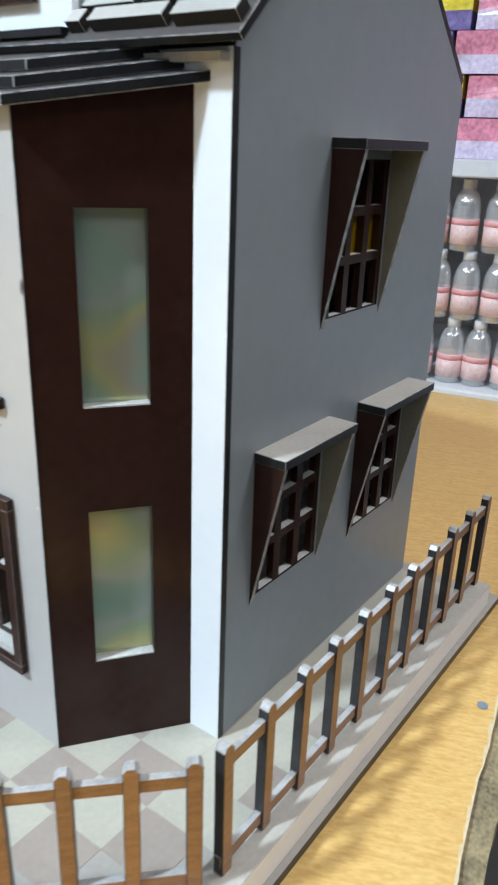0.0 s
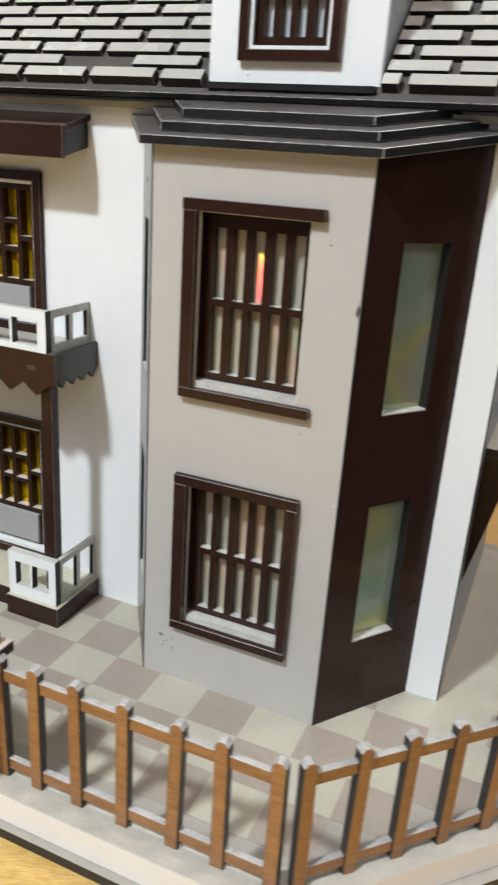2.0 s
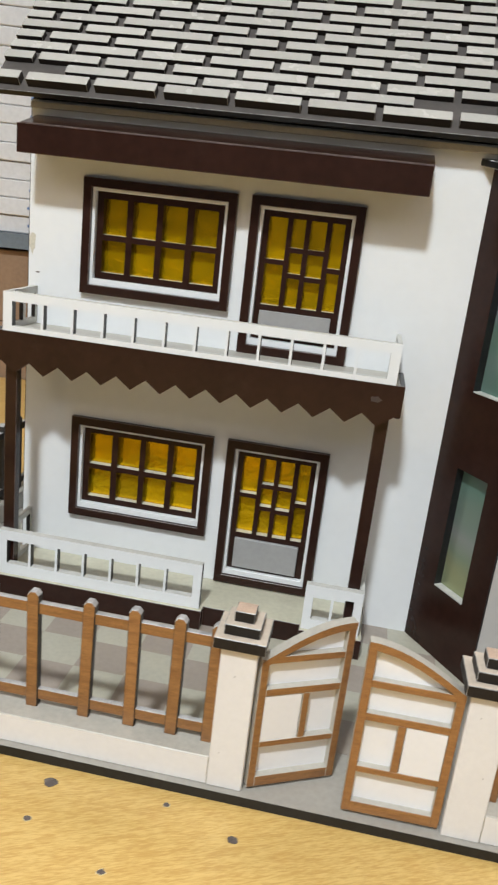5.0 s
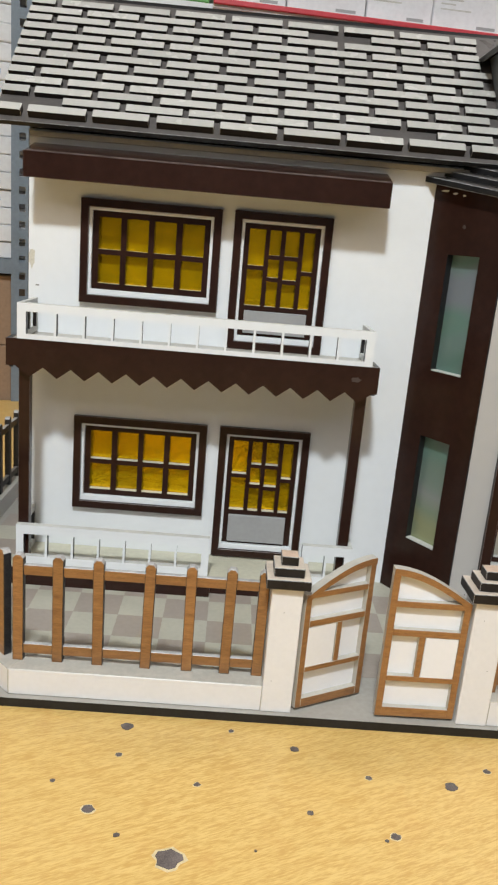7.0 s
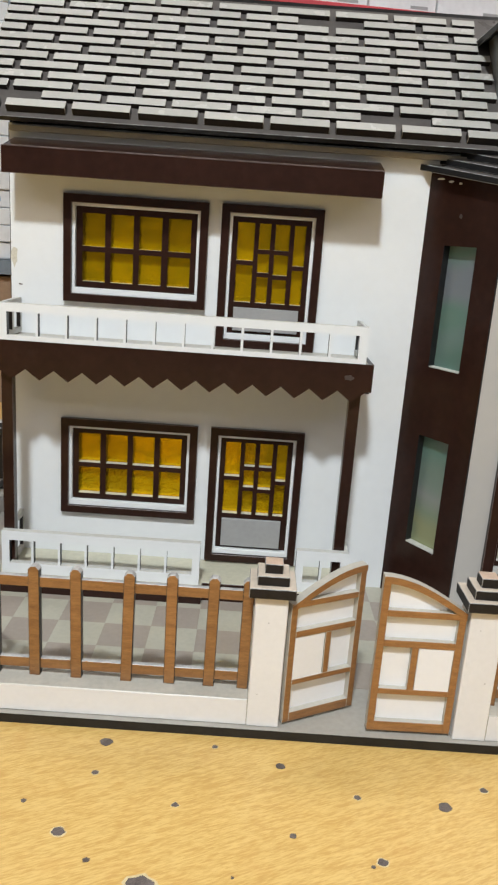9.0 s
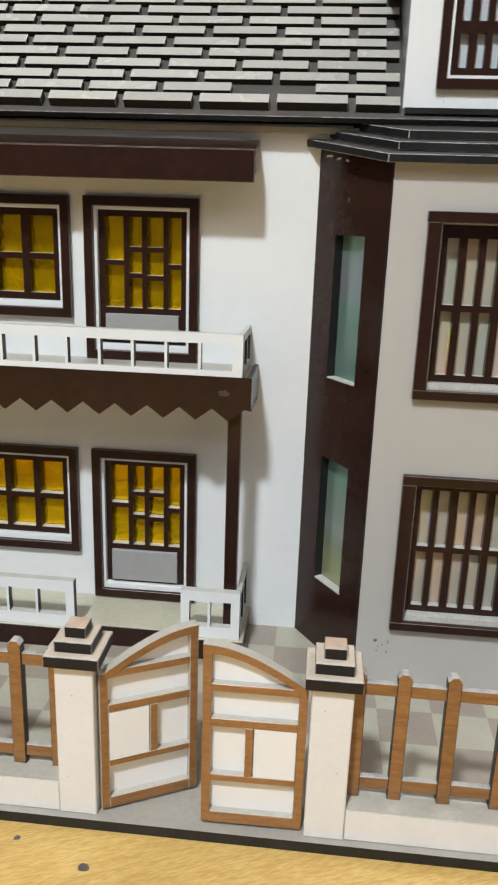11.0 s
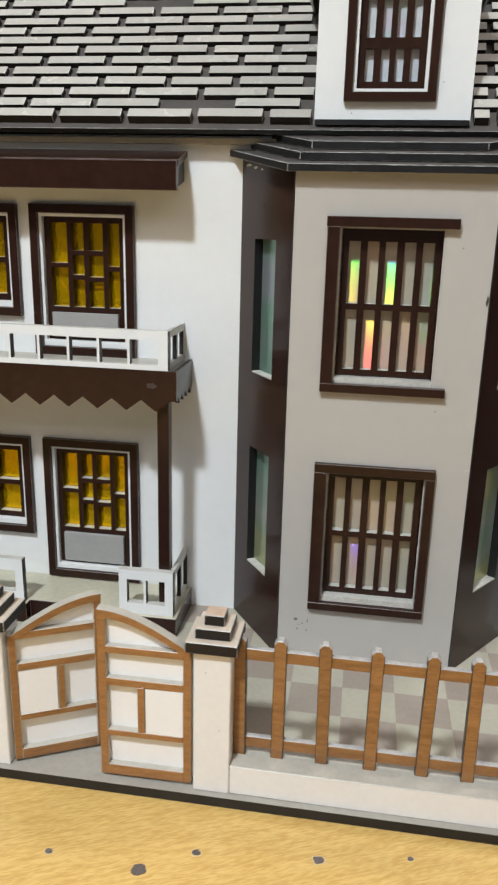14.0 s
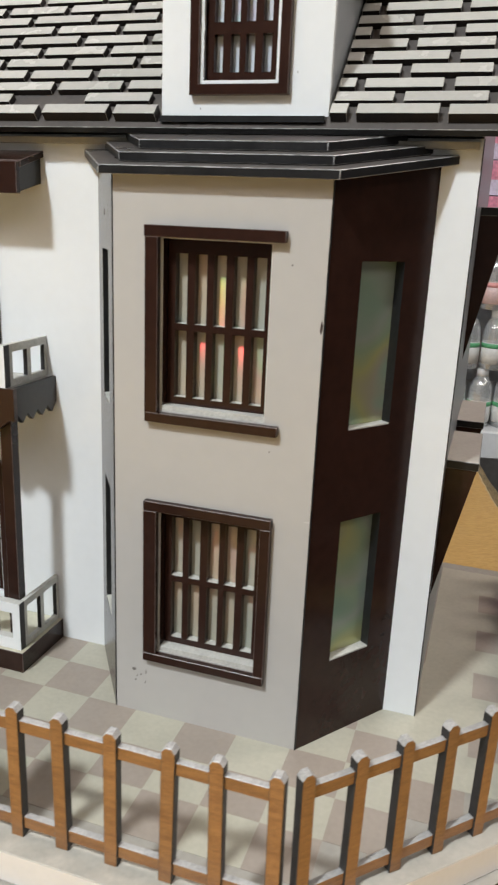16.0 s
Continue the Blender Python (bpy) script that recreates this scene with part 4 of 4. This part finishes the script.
bm = fresh()
plate(bm, (QX0, QX1), (0.3610, 0.4450), [inner(QW, 0.0075)], QY, QY + 0.004, front_of, 0, 0, 0)
dormer = part("dormer", bm, WHITE, house, "white dormer front with a brown window")
bm = fresh()
prism(bm, [(QX0, 0.4452), (QX1, 0.4452), (QC, 0.4452 + 0.036)], QY, QY + 0.004, "y")
part("dormer_gable", bm, WHITE, dormer)
for x in (QX0, QX1 - 0.003):
    bm = fresh()
    prism(bm, [(QY + 0.004, 0.361), (QY + 0.004, 0.445), (0.338, 0.445)], x, x + 0.003, "x")
    part("cheek", bm, SIDE, dormer, "grey dormer cheek")
for s in (1, -1):
    m = Matrix.Translation((QC, 0, 0.4452 + 0.0372)) @ Matrix.Rotation(s * math.atan2(0.036, 0.048), 4, "Y")
    bm = fresh()
    box(bm, 0 if s > 0 else -0.071, 0.071 if s > 0 else 0, QY - 0.006, 0.372, 0.0, 0.004)
    soften(bm, 0.0003, 1)
    part("dormer_roof", bm, (BLACK, BLACK_EDGE), dormer, "dark dormer roof board", m)
bm = fresh()
plate(bm, QW[:2], QW[2:], [inner(QW, 0.0055)], QY - 0.0042, QY - 0.0001, front_of)
soften(bm, 0.0003, 1)
part("window_frame", bm, (BROWN, BROWN_EDGE), dormer)
a = inner(QW, 0.0055)
bm = fresh()
plate(bm, a[:2], a[2:], [inner(a, 0.0020)], QY - 0.002, QY + 0.0068, front_of)
part("lining", bm, WHITE, dormer)
sash, lights = bars("sash", inner(a, 0.0021), 4, (0, 0.46, 1), front_of, QY + 0.0020, QY + 0.0068, (BROWN, BROWN), dormer, 0.0045, 0.0040, 0.0060)
panes(lights, QY + 0.0069, front_of, FILM_BLUE, dormer, "bluish hologram film")
bm = fresh()
box(bm, QX0 + 0.001, QX1 - 0.001, 0.2476, 0.2534, 0.3575, 0.3607)
part("flashing", bm, BLACK, dormer, "black strip under the dormer")

# ---- shelves behind the table ----
SV = 1.045


def at(u, v, z, turn=0):
    return TURNED @ pose(u, v, z, 0, 0, turn)


def shelf_unit(u0, u1, planks, back, mats, name, label):
    unit = tagged(new(name), label, "shelf")
    unit.matrix_basis = TURNED
    for z0, z1, depth, mat, front in planks:
        bm = fresh()
        box(bm, u0, u1, SV + front, SV + depth, z0, z1)
        soften(bm, 0.002)
        part("shelf_board", bm, mat, unit)
    for u in (u0 - 0.02, u1):
        bm = fresh()
        box(bm, u, u + 0.02, SV, SV + 0.42, FLOOR, 0.585)
        part("side_panel", bm, mats, unit)
    bm = fresh()
    box(bm, u0, u1, SV + 0.42, SV + 0.44, FLOOR, 0.585)
    part("back_panel", bm, back, unit)
    return unit


shelf_unit(-0.56, 0.62, ((-0.04, 0.004, 0.42, SHELFWHITE, -0.004), (0.284, 0.306, 0.42, SHELFWHITE, -0.004), (0.52, 0.542, 0.42, SHELFWHITE, -0.004)), BACKDARK, SHELFWHITE, "bottle_shelf", "white shelf unit stocked with bottles and pink packs")


def lathe(bm, profile, n=20):
    rings = [[bm.verts.new((r * math.cos(6.28318 * k / n), r * math.sin(6.28318 * k / n), z)) for k in range(n)] for r, z in profile]
    for p, q in zip(rings, rings[1:]):
        for k in range(n):
            f = bm.faces.new((p[k], p[(k + 1) % n], q[(k + 1) % n], q[k]))
            f.smooth = True
    bm.faces.new(rings[0])
    bm.faces.new(rings[-1])


def bottle(kind):
    ob = tagged(new("bottle"), "clear plastic bottle with a %s label on the shelf" % kind, "bottle", "bottles on the shelf")
    bm = fresh()
    lathe(bm, ((0.0165, 0), (0.0182, 0.002), (0.0182, 0.052), (0.0176, 0.060), (0.0158, 0.068), (0.0126, 0.0745), (0.0088, 0.079), (0.0080, 0.082)))
    part("body", bm, PLASTIC, ob)
    bm = fresh()
    lathe(bm, ((0.0090, 0.0800), (0.0090, 0.0905), (0.0082, 0.0920)))
    part("cap", bm, CAPWHITE, ob, "white screw cap")
    bm = fresh()
    lathe(bm, ((0.0186, 0.009), (0.0186, 0.042)))
    part("label", bm, LABELPINK if kind == "pink" else LABELWHITE, ob)
    bm = fresh()
    lathe(bm, ((0.0188, 0.034), (0.0188, 0.041)))
    part("label_band", bm, LABELRED if kind == "pink" else LABELGREEN, ob)
    return ob


KINDS = {"pink": bottle("pink"), "green and white": bottle("green and white")}
used = set()
for row in range(3):
    for i in range(22):
        u = -0.52 + 0.0395 * i + random.uniform(-0.002, 0.002) + (0.012 if row == 1 else 0)
        kind = "green and white" if (u > -0.03 and row < 2) else "pink"
        m = at(u, SV + 0.04, 0.004 + 0.0925 * row, random.uniform(0, 360))
        if kind not in used:
            used.add(kind)
            KINDS[kind].matrix_basis = m
        else:
            copy_thing(KINDS[kind], m)


def wrapped_pack(u, z, w, h, mats, label):
    ob = tagged(new("wrapped_pack"), label, "pack", "packs on the shelf")
    ob.matrix_basis = at(u, SV + 0.012 + random.uniform(0, 0.008), z, random.uniform(-2, 2))
    for k, (f0, f1) in enumerate(((0, 0.45), (0.45, 1))):
        bm = fresh()
        box(bm, -w / 2, w / 2, 0, 0.11, h * f0, h * f1)
        bmesh.ops.subdivide_edges(bm, edges=bm.edges, cuts=3, use_grid_fill=True)
        for v in bm.verts:
            v.co.y += 0.004 * noise.noise(Vector((v.co.x * 40 + u * 9, v.co.z * 40, z * 31)))
        part("wrapper", bm, mats[k], ob)
    return ob


for row in range(4):
    for i in range(9):
        u = -0.50 + 0.118 * i + (0.02 if row % 2 else 0)
        if -0.36 < u < -0.215:
            mats, label = ((PURPLE, YELLOW) if row % 2 else (YELLOW, PURPLE)), "purple and yellow wrapped pack on the shelf"
        else:
            mats, label = (LILAC, PINK), "pink and lilac plastic-wrapped pack on the shelf"
        wrapped_pack(u, 0.3065 + 0.0492 * row, 0.112, 0.0475, mats, label)

# ---- steel rack with cartons ----
rack = tagged(new("steel_rack"), "blue-grey slotted steel rack loaded with cartons", "rack")
rack.matrix_basis = TURNED


def slotted_post(u):
    bm = fresh()
    holes = [(u + 0.012, u + 0.021, z, z + 0.011) for z in [-0.70 + 0.0255 * k for k in range(72)]]
    plate(bm, (u, u + 0.040), (FLOOR, 1.2), holes, SV - 0.012, SV - 0.009, front_of)
    box(bm, u, u + 0.003, SV - 0.009, SV + 0.02, FLOOR, 1.2)
    part("slotted_post", bm, STEEL, rack, "slotted angle post")


slotted_post(-0.7275)
slotted_post(-1.60)
for z, mat in ((0.222, STEEL), (-0.1, STEEL), (0.93, STEEL)):
    bm = fresh()
    box(bm, -1.58, -0.69, SV - 0.008, SV + 0.4, z - 0.022, z)
    part("shelf_board", bm, mat, rack)


def carton(name, u0, u1, z0, z1, mat, label, depth=0.3, front=0.0, marks=()):
    ob = tagged(new(name), label, "box", "cartons")
    ob.matrix_basis = at((u0 + u1) / 2, SV + front, z0)
    w, h = u1 - u0, z1 - z0
    bm = fresh()
    box(bm, -w / 2, w / 2, 0, depth, 0, h)
    soften(bm, 0.0015)
    part("body", bm, mat, ob)
    for a, b, c, d, mk in marks:
        bm = fresh()
        box(bm, -w / 2 + a * w, -w / 2 + b * w, -0.0005, 0.0002, c * h, d * h)
        part("print", bm, mk, ob)


for k in range(27):
    slide = random.uniform(0.0, 0.006)
    carton("white_box", -1.30 - slide, -0.692 - slide, 0.2225 + 0.0256 * k, 0.2225 + 0.0256 * k + 0.0248, WHITEBOX, "flat white box with blue print stacked on the rack", 0.3, random.uniform(0.0, 0.006),
           [(0.875, 0.915, 0.35, 0.62, BLUEPRINT), (0.80, 0.86, 0.40, 0.55, BLUEPRINT)])
carton("brown_carton", -1.32, -0.728, -0.0995, 0.085, CARTON, "brown cardboard carton on the steel rack", 0.35, 0.002)
carton("brown_carton", -1.32, -0.728, 0.0855, 0.196, CARTON, "brown cardboard carton on the steel rack", 0.35, 0.006)

# high shelf with a red front strip and white cartons, standing a little askew
HIGH = pose(-0.445, 0.955, 0, 0, 0, -6)
high = tagged(new("high_shelf"), "shelf with a red front strip carrying white cartons", "shelf")
high.matrix_basis = TURNED @ HIGH
for x in (-0.235, 0.452):
    bm = fresh()
    holes = [(x + 0.008, x + 0.016, z, z + 0.011) for z in [0.58 + 0.0255 * k for k in range(18)]]
    plate(bm, (x, x + 0.026), (0.5700, 1.05), holes, 0.012, 0.015, front_of)
    part("slotted_post", bm, RACKBLUE, high, "dark blue slotted post")
bm = fresh()
box(bm, -0.235, 1.02, 0.0155, 0.42, 0.592, 0.6015)
part("shelf_board", bm, SHELFWHITE, high)
bm = fresh()
box(bm, -0.005, 0.4515, -0.0005, 0.0154, 0.594, 0.6015)
part("front_board", bm, SHELFWHITE, high)
bm = fresh()
box(bm, -0.005, 0.4515, -0.006, -0.0006, 0.5975, 0.6045)
soften(bm, 0.001)
part("red_strip", bm, REDEDGE, high, "red edge strip")


def high_carton(x0, x1, h, mat, label, marks, deep=0.3):
    ob = tagged(new("carton"), label, "box", "cartons")
    ob.matrix_basis = TURNED @ HIGH @ pose(x0, 0.016, 0.6017, 0, 0, random.uniform(-0.8, 0.8))
    w = x1 - x0
    bm = fresh()
    box(bm, 0, w, 0, deep, 0, h)
    soften(bm, 0.0015)
    part("body", bm, mat, ob)
    for a, b, c, d, mk in marks:
        bm = fresh()
        box(bm, a * w, b * w, -0.0004, 0.0002, c, d)
        part("print", bm, mk, ob)


FAINT = [(0.62, 0.88, 0.010, 0.014, GREYPANEL), (0.10, 0.40, 0.044, 0.046, WHITE_EDGE), (0.10, 0.30, 0.038, 0.040, WHITE_EDGE), (0.10, 0.52, 0.031, 0.033, WHITE_EDGE)]
for x0, x1 in ((0.0, 0.100), (0.102, 0.217), (0.219, 0.317), (0.319, 0.430), (0.48, 0.60), (0.605, 0.73)):
    high_carton(x0, x1, random.uniform(0.205, 0.215), WHITEBOX, "white carton with faint print on the high shelf", FAINT)
high_carton(-0.075, -0.010, 0.075, GREENBOX, "green box on the high shelf", [(0.1, 0.9, 0.03, 0.05, LABELWHITE)], 0.2)
high_carton(-0.200, -0.080, 0.14, WHITEBOX, "plain white carton on the high shelf", [])

# ---- marks of use ----


def mark(name, m, rx, rz, mat, label):
    """A thin irregular patch on an upright face."""
    bm = fresh()
    pts = []
    for i in range(11):
        a, q = 6.28318 * i / 11, random.uniform(0.65, 1.1)
        pts.append((rx * q * math.cos(a), rz * q * math.sin(a)))
    prism(bm, pts, -0.0002, 0.0001, "y")
    part(name, bm, mat, house, label, m)


SMUDGE = material("dull_smudge", (0.050, 0.034, 0.029), 0.5, vary=0.2, scale=150)
GLUE = material("yellowed_glue", (0.58, 0.55, 0.46), 0.35, vary=0.08, scale=80)
mark("glue_mark", pose(-0.7352, YF, 0.2580), 0.0026, 0.0090, GLUE, "yellowed glue mark")
mark("glue_mark", pose(-0.7310, YF, 0.2370), 0.0018, 0.0006, CHIP, "small dark scratch")
for x, z in ((-0.5300, 0.0720), (-0.5335, 0.0250), (-0.4010, 0.0420), (-0.4085, 0.0760)):
    mark("speck", pose(x, 0.0655, z), 0.0003, 0.0003, SPECK, "dark speck")
for x, z in ((-0.3715, 0.0290), (-0.3690, 0.0305), (-0.2930, 0.1870), (-0.2860, 0.2860), (-0.3725, 0.0260)):
    mark("speck", pose(x, BF, z), 0.0005, 0.0007, SPECK, "dark speck")
for x, z in ((-0.357, 0.365), (-0.302, 0.383)):
    mark("speck", pose(x, QY, z), 0.0002, 0.0007, SPECK, "dark speck")
for x, z, rx, rz in ((-0.3735, 0.0335, 0.0016, 0.0012), (-0.3655, 0.0330, 0.0005, 0.0018), (-0.3660, 0.0255, 0.0004, 0.0012)):
    mark("scuff", pose(x, BF, z), rx, rz, SPECK, "grey scuff")
mark("nick", pose(-0.2695, BF, 0.1500), 0.0020, 0.0004, WHITE_EDGE, "pale nick at the corner")
mark("nick", pose(-0.2690, BF, 0.2560), 0.0008, 0.0035, SMUDGE, "rubbed corner")
slant, _ = angled(P1, P2)
for u, z, rx in ((0.010, 0.3335, 0.0035), (0.020, 0.3315, 0.0030), (0.029, 0.3300, 0.0016)):
    mark("glue_mark", slant @ pose(u, 0, z), rx, 0.0008, GLUE, "dried glue under the cornice")
mark("smudge", slant @ pose(0.033, 0, 0.3080), 0.0016, 0.0020, SMUDGE, "dull smudge on the brown panel")
mark("smudge", pose(-0.4790, BY - 0.0005, 0.1905), 0.0040, 0.0022, SMUDGE, "dull smudge on the apron")
